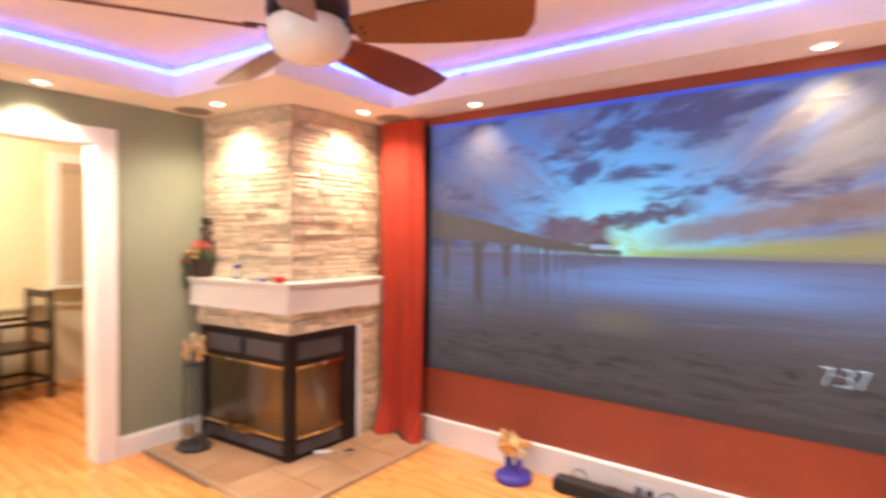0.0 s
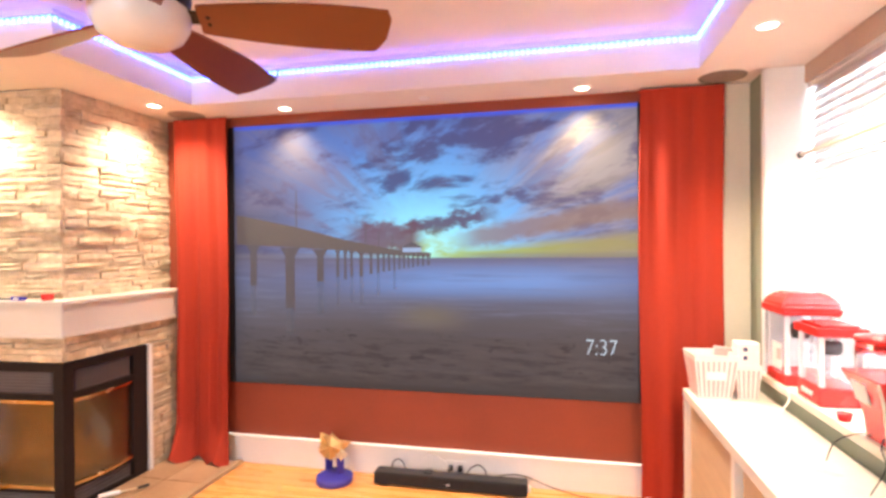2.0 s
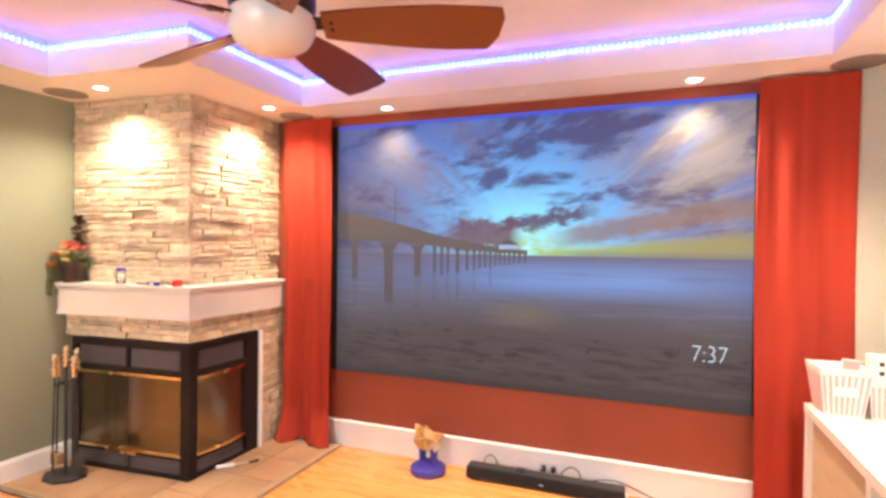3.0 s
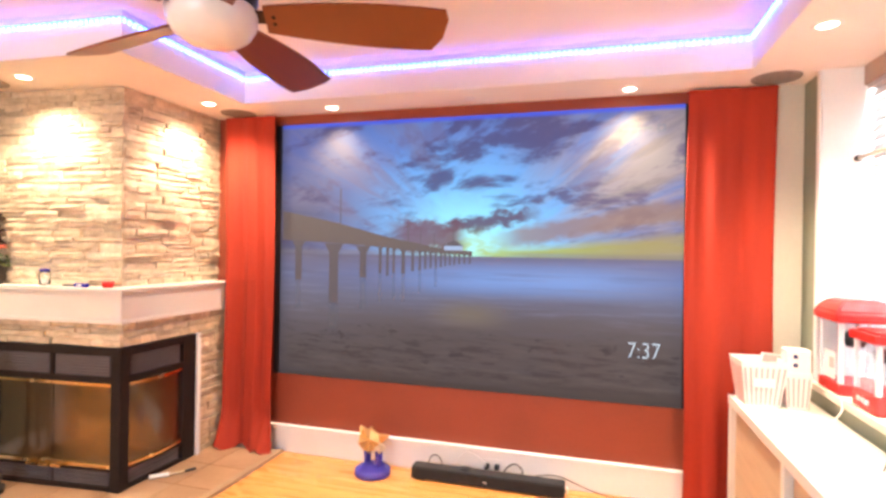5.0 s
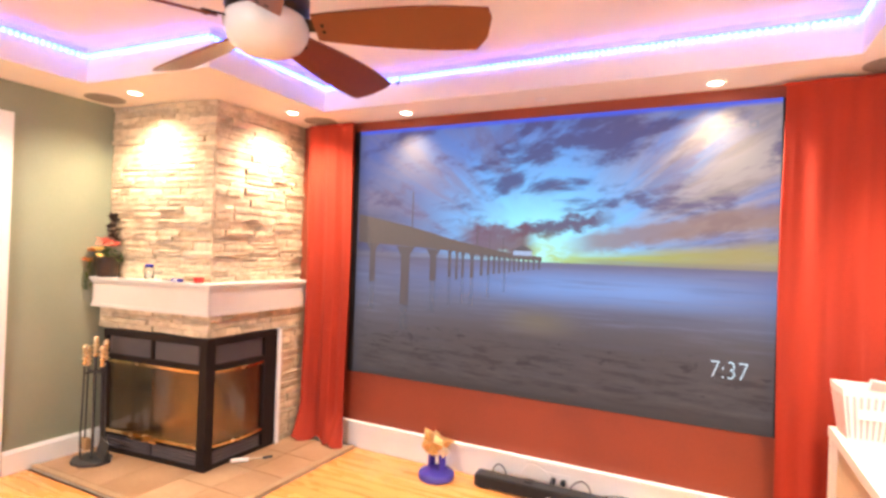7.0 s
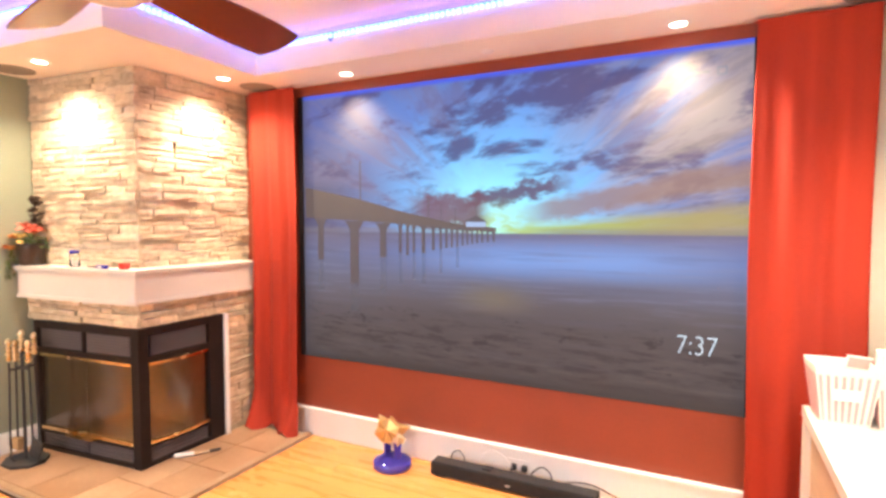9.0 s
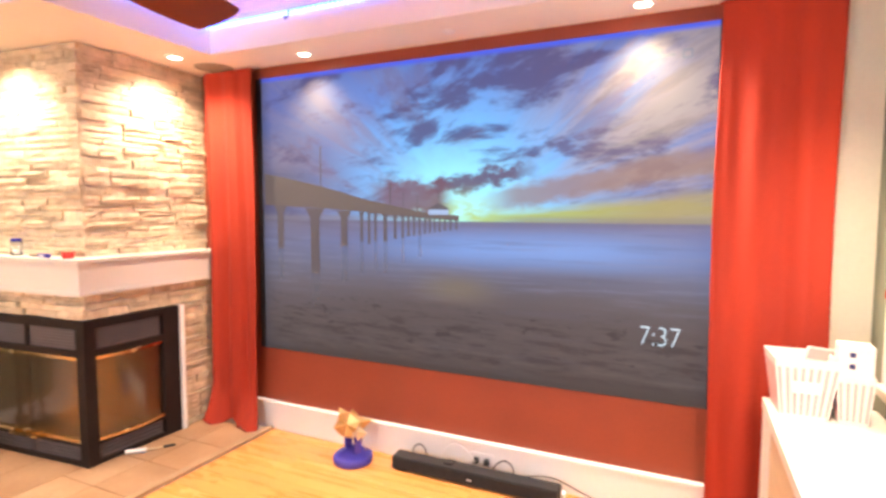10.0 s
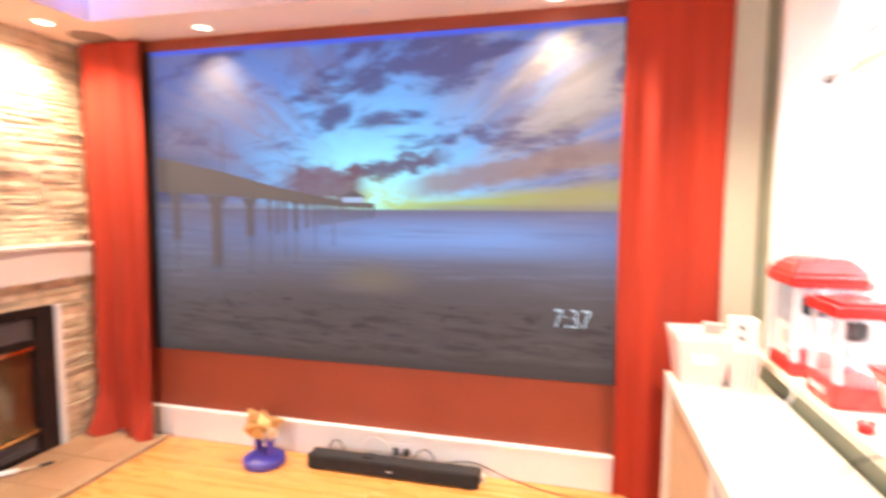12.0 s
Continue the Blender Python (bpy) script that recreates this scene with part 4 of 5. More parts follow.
for z0, z1 in ((SILL + 0.05, 1.52), (1.57, SOFFIT - 0.05)):
    pn = win_part("pane", boxes((WXI + 0.022, WXI + 0.027, WY0 + 0.05, WY1 - 0.05, z0, z1)), M_CLEAR)
    pn.visible_shadow = False

BX = 0.905
blind = thing("venetian_blind", (BX, (WY0 + WY1) / 2, SOFFIT), "lowered white venetian blind with a beige valance", "window blind")
bc = Matrix.Translation((-BX, -(WY0 + WY1) / 2, -SOFFIT))
BY0, BY1 = WY0 + 0.02, WY1 - 0.03


def blind_part(name, bm, material, label=""):
    bm.transform(bc)
    return part(name, bm, material, blind, label)


blind_part("valance", boxes((BX - 0.045, BX - 0.033, BY0, BY1, SOFFIT - 0.095, SOFFIT - 0.006), bevel=0.003), M_VALANCE, "beige wooden valance")
blind_part("head_rail", boxes((BX - 0.03, BX + 0.025, BY0, BY1, SOFFIT - 0.115, SOFFIT - 0.02), bevel=0.003), M_BLIND)
zz = SOFFIT - 0.135
slat_cache = {}
while zz > SILL + 0.05:
    ob = piece("slat", 0.05, BY1 - BY0, 0.003, bc @ pose(BX, (BY0 + BY1) / 2, zz, 0, -66, 0), M_BLIND, blind, slat_cache)
    zz -= 0.042
blind_part("bottom_rail", boxes((BX - 0.026, BX + 0.026, BY0, BY1, SILL + 0.012, SILL + 0.03), bevel=0.003), M_BLIND)
for yy in (BY0 + 0.2, BY1 - 0.2):
    blind_part("ladder_tape", boxes((BX - 0.027, BX - 0.026, yy - 0.003, yy + 0.003, SILL + 0.03, SOFFIT - 0.115)), M_BLIND)
rod = thing("tension_rod", (0.845, (WY0 + WY1) / 2, 1.862), "thin cream tension rod across the window recess", "rod")
part("rod", tube([(0, -(WY1 - WY0) / 2 + 0.03, 0), (0, (WY1 - WY0) / 2 - 0.03, 0)], 0.010, 12), M_CREAM, rod)
for sgn in (-1, 1):
    bm = tube([(0, sgn * ((WY1 - WY0) / 2 - 0.013), 0), (0, sgn * ((WY1 - WY0) / 2 - 0.035), 0)], 0.0145, 12)
    part("end_cap", bm, M_DARK, rod, "dark rubber end cap")

# ---- cabinet along the window wall ----
CX0, CX1, CY0, CY1, CZ = 0.318, 0.688, 0.55, 3.0, 0.678
cab = thing("low_cabinet", ((CX0 + CX1) / 2, (CY0 + CY1) / 2, 0), "long low white cabinet with pale recessed panels", "cabinet")
cc = Matrix.Translation((-(CX0 + CX1) / 2, -(CY0 + CY1) / 2, 0))


def cab_part(name, bm, material, label="", parent=None):
    bm.transform(cc)
    return part(name, bm, material, parent or cab, label)


cab_part("top", boxes((CX0, CX1, CY0, CY1, CZ - 0.045, CZ), bevel=0.003), M_TOP, "white laminate top")
n_bay = 3
cab_part("side_panel", boxes((CX0 + 0.004, CX1, CY1 - 0.04, CY1, 0, CZ - 0.0455), bevel=0.002), M_TOP)
cab_part("side_panel", boxes((CX0 + 0.004, CX1, CY0, CY0 + 0.04, 0, CZ - 0.0455), bevel=0.002), M_TOP)
for k in range(1, n_bay):
    yy = CY0 + (CY1 - CY0) * k / n_bay
    cab_part("divider", boxes((CX0 + 0.004, CX1, yy - 0.02, yy + 0.02, 0.05, CZ - 0.0455), bevel=0.002), M_TOP)
for k in range(n_bay):
    y0 = CY0 + (CY1 - CY0) * k / n_bay + 0.022
    y1 = CY0 + (CY1 - CY0) * (k + 1) / n_bay - 0.022
    # warm light on the recessed panel is put into its beige colour
    cab_part("door_panel", boxes((CX0 + 0.03, CX0 + 0.045, y0 + 0.018, y1 - 0.018, 0.055, CZ - 0.047)), M_BEIGE, "recessed door panel, warm light put into its beige colour")
cab_part("plinth", boxes((CX0 + 0.02, CX1, CY0 + 0.04, CY1 - 0.04, 0, 0.05)), M_TOP)


# ---- popcorn tubs on the cabinet ----
def tub(name, place, wt, wb, h, stripes, label, turn=0.0):
    t = thing(name, place, label, "popcorn box", turn=turn)
    bm = bmesh.new()
    th = 0.003
    outer = [[bm.verts.new((sx * w / 2, sy * w / 2 * 0.92, z)) for sx, sy in ((-1, -1), (1, -1), (1, 1), (-1, 1))] for w, z in ((wb, 0), (wt, h))]
    inner = [[bm.verts.new((sx * (w / 2 - th), sy * (w / 2 * 0.92 - th), z)) for sx, sy in ((-1, -1), (1, -1), (1, 1), (-1, 1))] for w, z in ((wt, h), (wb, 0.004))]
    loops = outer + inner
    bm.faces.new(loops[0][::-1])
    bm.faces.new(loops[-1])
    for a, c in zip(loops, loops[1:]):
        for i in range(4):
            q = (i + 1) % 4
            bm.faces.new((a[i], a[q], c[q], c[i]))
    body = part("carton", bm, M_CARD, t)
    for side in range(4):
        rot = pose(0, 0, 0, 0, 0, 90 * side)
        for k in range(stripes):
            q0, q1 = (k + 0.28) / stripes - 0.5, (k + 0.72) / stripes - 0.5
            bm = bmesh.new()
            s = 0.92 if side % 2 == 0 else 1.0
            e = 1.0 if side % 2 == 0 else 0.92
            z0, z1 = 0.01, h * 0.86
            w0, w1 = wb + (wt - wb) * z0 / h, wb + (wt - wb) * z1 / h
            vs = [(q0 * w0 * e, -w0 / 2 * s - 0.0012, z0), (q1 * w0 * e, -w0 / 2 * s - 0.0012, z0), (q1 * w1 * e, -w1 / 2 * s - 0.0012, z1), (q0 * w1 * e, -w1 / 2 * s - 0.0012, z1)]
            bm.faces.new([bm.verts.new(p) for p in vs])
            res = bmesh.ops.extrude_face_region(bm, geom=bm.faces[:])
            bmesh.ops.translate(bm, vec=(0, 0.0008, 0), verts=[g_ for g_ in res["geom"] if isinstance(g_, bmesh.types.BMVert)])
            bm.transform(rot)
            part("stripe", bm, M_CARDRED, body)
    return t, body


t1, body1 = tub("popcorn_tub", (0.420, 2.875, CZ), 0.205, 0.150, 0.215, 8, "square white popcorn tub with red stripes on the cabinet", 4)
bm = boxes((-0.045, 0.045, -0.1002, -0.0992, 0.085, 0.125))
bm.transform(pose(0, 0.0, 0.0) @ pose(0, -0.0, 0, -6, 0, 0))
part("label_band", bm, M_CARD, body1, "pale printed band")
t2 = thing("folded_popcorn_box", (0.475, 2.94, CZ), "flat folded pink and white popcorn carton leaning in the tub", "popcorn box")
bm = boxes((-0.075, 0.075, -0.004, 0.004, 0.0, 0.235), bevel=0.001)
bm.transform(pose(0, 0, 0, 6, 8, 20))
part("carton", bm, M_CARD, t2)
bm = boxes((-0.07, 0.07, -0.0065, -0.0045, 0.19, 0.23))
bm.transform(pose(0, 0, 0, 6, 8, 20))
part("print", bm, M_CARDRED, t2)
t3, body3 = tub("tall_popcorn_box", (0.572, 2.845, CZ), 0.112, 0.086, 0.17, 5, "tall white striped popcorn box with another set inside", -3)
bm = boxes((-0.05, 0.05, -0.046, 0.046, 0.16, 0.275), bevel=0.003)
part("inner_box", bm, M_CARD, t3, "plain white upper box")
for zc in (0.205, 0.245):
    part("dark_mark", boxes((-0.022, -0.004, -0.0478, -0.0465, zc - 0.009, zc + 0.009)), surf("navy_print", (0.02, 0.02, 0.10), (0.03, 0.03, 0.14), 6, 0.6, 0.0), t3, "dark blue printed mark")

# ---- popcorn machines on the sill ----
def machine(place, w, d, h, base_h, lid_h, lid_out, label, sticker, lid_round=0.008):
    t = thing("popcorn_machine", place, label, "popcorn machine", "popcorn machines on the sill")
    part("base", boxes((-w / 2, w / 2, -d / 2, d / 2, 0.0, base_h), bevel=0.008), M_REDPLASTIC, t, "red plastic base")
    for sx in (-1, 1):
        for sy in (-1, 1):
            cx, cy = sx * (w / 2 - 0.014), sy * (d / 2 - 0.014)
            part("post", boxes((cx - 0.009, cx + 0.009, cy - 0.009, cy + 0.009, base_h, h - lid_h), bevel=0.002), M_PLASTICW, t, "white corner post")
    for sy in (-1, 1):
        p = part("side_pane", boxes((-w / 2 + 0.025, w / 2 - 0.025, sy * (d / 2 - 0.012) - 0.0015, sy * (d / 2 - 0.012) + 0.0015, base_h, h - lid_h)), M_CLEAR, t, "clear plastic pane")
        p.visible_shadow = False
        p = part("side_pane", boxes((sy * (w / 2 - 0.012) - 0.0015, sy * (w / 2 - 0.012) + 0.0015, -d / 2 + 0.025, d / 2 - 0.025, base_h, h - lid_h)), M_CLEAR, t, "clear plastic pane")
        p.visible_shadow = False
    lid = boxes((-w / 2 - lid_out, w / 2 + lid_out, -d / 2 - lid_out, d / 2 + lid_out, h - lid_h, h - lid_h * 0.22), (-w / 2 + 0.012, w / 2 - 0.012, -d / 2 + 0.012, d / 2 - 0.012, h - lid_h * 0.23, h), bevel=lid_round)
    if sticker:
        lid = bmesh.new()
        rings = []
        for k_, z_ in ((lid_out, h - lid_h), (lid_out + 0.003, h - lid_h * 0.8), (lid_out, h - lid_h * 0.55), (-0.012, h - lid_h * 0.16), (-0.035, h)):
            rings.append([lid.verts.new((sx * (w / 2 + k_), sy * (d / 2 + k_), z_)) for sx, sy in ((-1, -1), (1, -1), (1, 1), (-1, 1))])
        for a, c in zip(rings, rings[1:]):
            for q in range(4):
                lid.faces.new((a[q], a[(q + 1) % 4], c[(q + 1) % 4], c[q]))
        lid.faces.new(rings[0][::-1]), lid.faces.new(rings[-1])
        bmesh.ops.bevel(lid, geom=lid.edges[:], offset=lid_round, segments=2, affect="EDGES")
    part("lid", lid, M_REDPLASTIC, t, "red plastic roof")
    kt = lathe([(0.0, h * 0.36), (0.035, h * 0.36), (0.042, h * 0.40), (0.042, h * 0.50), (0.036, h * 0.52), (0.0, h * 0.52)], 20, (0.01, 0.02, base_h))
    part("kettle", kt, M_IRON, t, "small dark popping kettle", smooth=True)
    part("kettle_arm", tube([(0.01, 0.02, base_h + h * 0.52), (0.01, 0.02, h - lid_h)], 0.006), M_PLASTICW, t)
    if sticker:
        part("sticker", boxes((-w / 2 + 0.0085, -w / 2 + 0.0095, -0.05, 0.06, base_h + 0.01, base_h + 0.13)), M_CARD, t, "white paper sticker")
        part("sticker_print", boxes((-w / 2 + 0.0068, -w / 2 + 0.0078, -0.045, 0.005, base_h + 0.055, base_h + 0.105)), M_CARDRED, t, "red print on the sticker")
    return t


machine((0.785, 2.785, SILL), 0.21, 0.225, 0.42, 0.05, 0.10, 0.016, "popcorn machine with red base and red domed roof", True, 0.009)
m2 = machine((0.765, 2.46, SILL), 0.160, 0.205, 0.320, 0.075, 0.045, 0.010, "smaller popcorn machine with a flat red roof", False, 0.004)
for k in range(3):
    part("button", boxes((-0.088, -0.0815, -0.05 + 0.035 * k, -0.03 + 0.035 * k, 0.03, 0.05), bevel=0.002), M_PLASTICW, m2, "white control button")
m3 = thing("popcorn_maker", (0.748, 1.975, SILL), "red flared popcorn maker with a clear hood", "popcorn machine", "popcorn machines on the sill")
bm = bmesh.new()
prof = [(0.060, 0.0), (0.063, 0.055), (0.073, 0.11), (0.090, 0.165), (0.112, 0.215)]
rings = []
for w, z in prof:
    rings.append([bm.verts.new((sx * w, sy * w * 1.06, z)) for sx, sy in ((-1, -1), (1, -1), (1, 1), (-1, 1))])
for a, c in zip(rings, rings[1:]):
    for i in range(4):
        bm.faces.new((a[i], a[(i + 1) % 4], c[(i + 1) % 4], c[i]))
bm.faces.new(rings[0][::-1]), bm.faces.new(rings[-1])
bmesh.ops.bevel(bm, geom=[e for e in bm.edges], offset=0.004, segments=2, affect="EDGES")
part("tub", bm, M_REDPLASTIC, m3, "red flared plastic body")
part("edge_strip", tube(bend([(-0.063, -0.066, 0.01), (-0.066, -0.069, 0.055), (-0.076, -0.080, 0.11), (-0.093, -0.098, 0.165), (-0.114, -0.121, 0.211)], 4), 0.004), M_CREAM, m3, "cream edge strip")
p = part("hood", lathe([(0.088, 0.216), (0.09, 0.275), (0.086, 0.320), (0.083, 0.320), (0.086, 0.275), (0.085, 0.216)], 32, (-0.015, 0.02, 0)), M_CLEAR, m3, "clear plastic hood", smooth=True)
p.visible_shadow = False
part("lid", lathe([(0.0, 0.321), (0.09, 0.321), (0.095, 0.327), (0.09, 0.337), (0.04, 0.343), (0.0, 0.344)], 32, (-0.015, 0.02, 0)), M_REDPLASTIC, m3, "red disc lid", smooth=True)
stk = boxes((-0.0012, 0.0, -0.045, 0.045, 0.0, 0.075))
stk.transform(pose(-0.0815, 0.03, 0.120, 0, -14.0, 0))
part("sticker", stk, M_CARD, m3, "white paper sticker")
cup = thing("measuring_cup", (0.70, 2.20, SILL), "small red plastic measuring cup on the sill", "cup")
part("bowl", lathe([(0.0, 0.0), (0.02, 0.0), (0.026, 0.028), (0.023, 0.028), (0.018, 0.004), (0.0, 0.004)], 20), M_REDPLASTIC, cup, smooth=True)
for pts in ([(0.686, 2.62, SILL + 0.004), (0.664, 2.60, SILL + 0.006), (0.658, 2.58, 0.74), (0.585, 2.52, CZ + 0.006), (0.595, 2.44, CZ + 0.005)],):
    cd = thing("cable", pts[0], "thin white appliance cord hanging from the sill", "cable")
    o = Vector(pts[0])
    part("cord", tube(bend([Vector(q) - o for q in pts]), 0.0035), M_PLASTICW, cd)
for pts in ([(0.746, 1.98, SILL + 0.004), (0.706, 1.95, SILL + 0.03), (0.664, 1.90, SILL + 0.006), (0.656, 1.86, 0.745), (0.585, 1.80, CZ + 0.006)], [(0.746, 1.99, SILL + 0.004), (0.691, 2.0, SILL + 0.012), (0.664, 2.04, SILL + 0.004), (0.608, 2.06, 0.75), (0.580, 2.06, CZ + 0.006)]):
    cd = thing("cable", pts[0], "thin black appliance cord over the sill edge", "cable")
    o = Vector(pts[0])
    part("cord", tube(bend([Vector(q) - o for q in pts]), 0.0022), M_DARK, cd)

# ---- along the screen wall ----
sb = thing("soundbar", (-0.95, 3.07, 0), "long black soundbar lying on the floor", "soundbar")
part("body", boxes((-0.455, 0.455, -0.045, 0.045, 0.008, 0.078), bevel=0.007), M_FABRIC, sb)
part("top_plate", boxes((-0.45, 0.45, -0.04, 0.04, 0.0785, 0.0815), bevel=0.001), M_DARK, sb)
part("front_badge", boxes((-0.012, 0.012, -0.0475, -0.0455, 0.036, 0.042)), M_PLASTICW, sb, "small pale badge")
for sx in (-0.4, 0.4):
    part("foot", boxes((sx - 0.03, sx + 0.03, -0.035, 0.035, 0.0, 0.0085)), M_DARK, sb)
part("button_pad", boxes((-0.155, -0.105, -0.02, 0.03, 0.082, 0.092), bevel=0.002), M_DARK, sb)
ol = thing("wall_outlet", (-0.93, NY - 0.022, 0.085), "white double outlet set low in the baseboard", "outlet")
part("plate", boxes((-0.06, 0.06, -0.006, -0.001, -0.037, 0.037), bevel=0.002), M_PLASTICW, ol)
for sx in (-0.032, 0.028):
    part("plug", boxes((sx - 0.015, sx + 0.015, -0.034, -0.0065, -0.016, 0.016), bevel=0.004), M_DARK, ol, "dark plug")


def cord(points, r, material, label):
    o = Vector(points[0])
    t = thing("cable", tuple(o), label, "cable", "cables behind the soundbar")
    part("cord", tube(bend([Vector(q) - o for q in points]), r), material, t)


cord([(-0.962, 3.14, 0.085), (-1.0, 3.12, 0.145), (-1.08, 3.13, 0.165), (-1.15, 3.13, 0.10), (-1.16, 3.13, 0.004)], 0.0028, M_PLASTICW, "thin white cable looping from the outlet")
cord([(-0.962, 3.14, 0.08), (-0.99, 3.125, 0.05), (-1.06, 3.12, 0.06), (-1.12, 3.115, 0.03), (-1.16, 3.11, 0.005)], 0.004, M_DARK, "black cable running from the outlet")
cord([(-1.32, 3.105, 0.05), (-1.31, 3.115, 0.11), (-1.275, 3.12, 0.128), (-1.24, 3.115, 0.10), (-1.225, 3.105, 0.04)], 0.0038, M_DARK, "black cable arching up behind the soundbar")
cord([(-0.86, 3.105, 0.04), (-0.84, 3.115, 0.10), (-0.79, 3.12, 0.132), (-0.745, 3.115, 0.105), (-0.735, 3.105, 0.04)], 0.0038, M_DARK, "black cable arching up behind the soundbar")
cord([(-0.72, 3.13, 0.06), (-0.55, 3.14, 0.085), (-0.35, 3.13, 0.03), (-0.15, 3.10, 0.004), (0.05, 3.07, 0.004)], 0.003, M_DARK, "thin black cable trailing along the baseboard")
ps = thing("power_strip", (-0.62, 3.13, 0), "white power strip on the floor behind the soundbar", "power strip")
part("body", boxes((-0.14, 0.14, -0.022, 0.022, 0, 0.03), bevel=0.004), M_PLASTICW, ps)
for k in range(4):
    part("socket", boxes((-0.10 + 0.055 * k, -0.07 + 0.055 * k, -0.012, 0.012, 0.0305, 0.033)), M_DARK, ps)

toy = thing("star_lamp", (-1.655, 3.025, 0), "toy lamp with a blue base and a gold foil star", "lamp")
part("base", lathe([(0.0, 0.0), (0.106, 0.0), (0.112, 0.006), (0.111, 0.036), (0.104, 0.044), (0.088, 0.050), (0.06, 0.066), (0.03, 0.072), (0.0, 0.072)], 36), M_BLUE, toy, "glossy blue round base", smooth=True)
for sx in (-1, 1):
    bm = boxes((sx * 0.052 - 0.012, sx * 0.052 + 0.012, -0.022, 0.022, 0.05, 0.165), bevel=0.005)
    bm.transform(pose(0, 0, 0, 0, 0, -25))
    part("bracket", bm, M_BLUE, toy, "blue upright bracket")


def spiky(points, core, seed):
    """A ball of pointed facets."""
    rnd = random.Random(seed)
    bm = bmesh.new()
    bmesh.ops.create_icosphere(bm, subdivisions=1, radius=core)
    for f in list(bm.faces):
        c = f.calc_center_median()
        n = c.normalized()
        if rnd.random() < points:
            tip = bm.verts.new(n * core * rnd.uniform(1.25, 1.75))
            vs = list(f.verts)
            bm.faces.remove(f)
            for i in range(3):
                bm.faces.new((vs[i], vs[(i + 1) % 3], tip))
    return bm


bm = spiky(0.35, 0.075, 5)
bm.transform(pose(-0.02, 0, 0.20))
part("star", bm, M_GOLD, toy, "crumpled gold foil star")
bm = bmesh.new()
bmesh.ops.create_cone(bm, cap_ends=True, segments=4, radius1=0.055, radius2=0.002, depth=0.10)
bm.transform(pose(0.055, -0.035, 0.185, 60, 0, 35))
part("star_point", bm, M_SILVER, toy, "pale cream star point")

# ---- fire tools and hearth brush ----
tools = thing("fireplace_tool_set", (-3.585, 2.085, 0.02), "black iron fire tools with brass knobs on a stand", "fire tools")
part("base", prism(bmesh.new(), [(0.13 * math.cos(k * math.pi / 4 + 0.39), 0.11 * math.sin(k * math.pi / 4 + 0.39)) for k in range(8)], 0.0, 0.018), M_IRON, tools)
part("stem", tube([(0, 0, 0.018), (0, 0, 0.69)], 0.009, 10), M_IRON, tools)
BALLS = [(0.0, 0.60), (0.009, 0.602), (0.018, 0.615), (0.009, 0.630), (0.019, 0.645), (0.009, 0.660), (0.020, 0.676), (0.009, 0.692), (0.021, 0.710), (0.010, 0.730), (0.0, 0.734)]
part("knob", lathe([(r_, z_ + 0.045) for r_, z_ in BALLS], 18), M_BRASSPALE, tools, "brass knob of stacked balls", smooth=True)
part("cross_arm", boxes((-0.07, 0.07, -0.006, 0.006, 0.55, 0.562), (-0.006, 0.006, -0.065, 0.065, 0.5505, 0.5625)), M_IRON, tools)
for k, (dx, dy) in enumerate(((-0.07, 0), (0.07, 0), (0, -0.065), (0, 0.065))):
    tl = part("tool_rod", tube([(dx * 1.15, dy * 1.15, 0.12), (dx, dy, 0.55), (dx, dy, 0.60)], 0.006, 8), M_IRON, tools)
    part("handle", lathe(BALLS, 16, (dx, dy, -0.02 + 0.012 * k)), M_BRASSPALE, tl, "brass handle of stacked balls", smooth=True)
    if k == 0:
        part("brush_head", boxes((dx * 1.1 - 0.035, dx * 1.1 + 0.035, -0.02, 0.02, 0.06, 0.13), bevel=0.006), surf("bristle", (0.35, 0.22, 0.10), (0.46, 0.30, 0.15), 40, 0.9, 0.4, stretch=(1, 1, 0.2)), tl, "tan bristle brush")
    elif k == 1:
        bm = boxes((-0.05, 0.05, -0.004, 0.004, 0.0, 0.13), bevel=0.003)
        bm.transform(pose(dx * 1.15, dy, 0.03, 0, 22, 0))
        part("shovel_blade", bm, M_IRON, tl)
    elif k == 2:
        part("poker_hook", tube(bend([(dx * 1.1, dy * 1.1, 0.13), (dx * 1.1, dy * 1.1, 0.05), (dx + 0.03, dy * 1.1, 0.04)], 5), 0.006), M_IRON, tl)
    else:
        part("tong_leg", tube([(dx + 0.01, dy * 1.1, 0.13), (dx + 0.03, dy * 1.1, 0.04)], 0.005), M_IRON, tl)

# the small brush lying on the hearth tiles
hb = thing("hearth_brush", (-2.77, 2.575, 0.021), "white and brown utility brush lying on the hearth", "brush")
bm = tube([(-0.075, -0.075, 0.013), (0.0, 0.0, 0.013)], 0.013, 12)
part("grip", bm, M_PLASTICW, hb, "white grip")
part("shaft", tube([(0.0, 0.0, 0.013), (0.05, 0.07, 0.010)], 0.006, 10), M_BEIGE, hb)
part("tip", tube([(0.05, 0.07, 0.010), (0.085, 0.12, 0.012)], 0.008, 10), M_DARK, hb, "dark tip")

# ---- on the mantel ----
vx, vy = -3.745, 2.235
vase = thing("flower_pot", (vx, vy, MAN_Z1), "dark brown pot of coral and orange artificial flowers", "potted flowers")
part("pot", lathe([(0.0, 0.0), (0.058, 0.0), (0.064, 0.02), (0.072, 0.11), (0.075, 0.135), (0.068, 0.135), (0.064, 0.11), (0.0, 0.10)], 28), M_POT, vase, smooth=True)
rnd = random.Random(11)


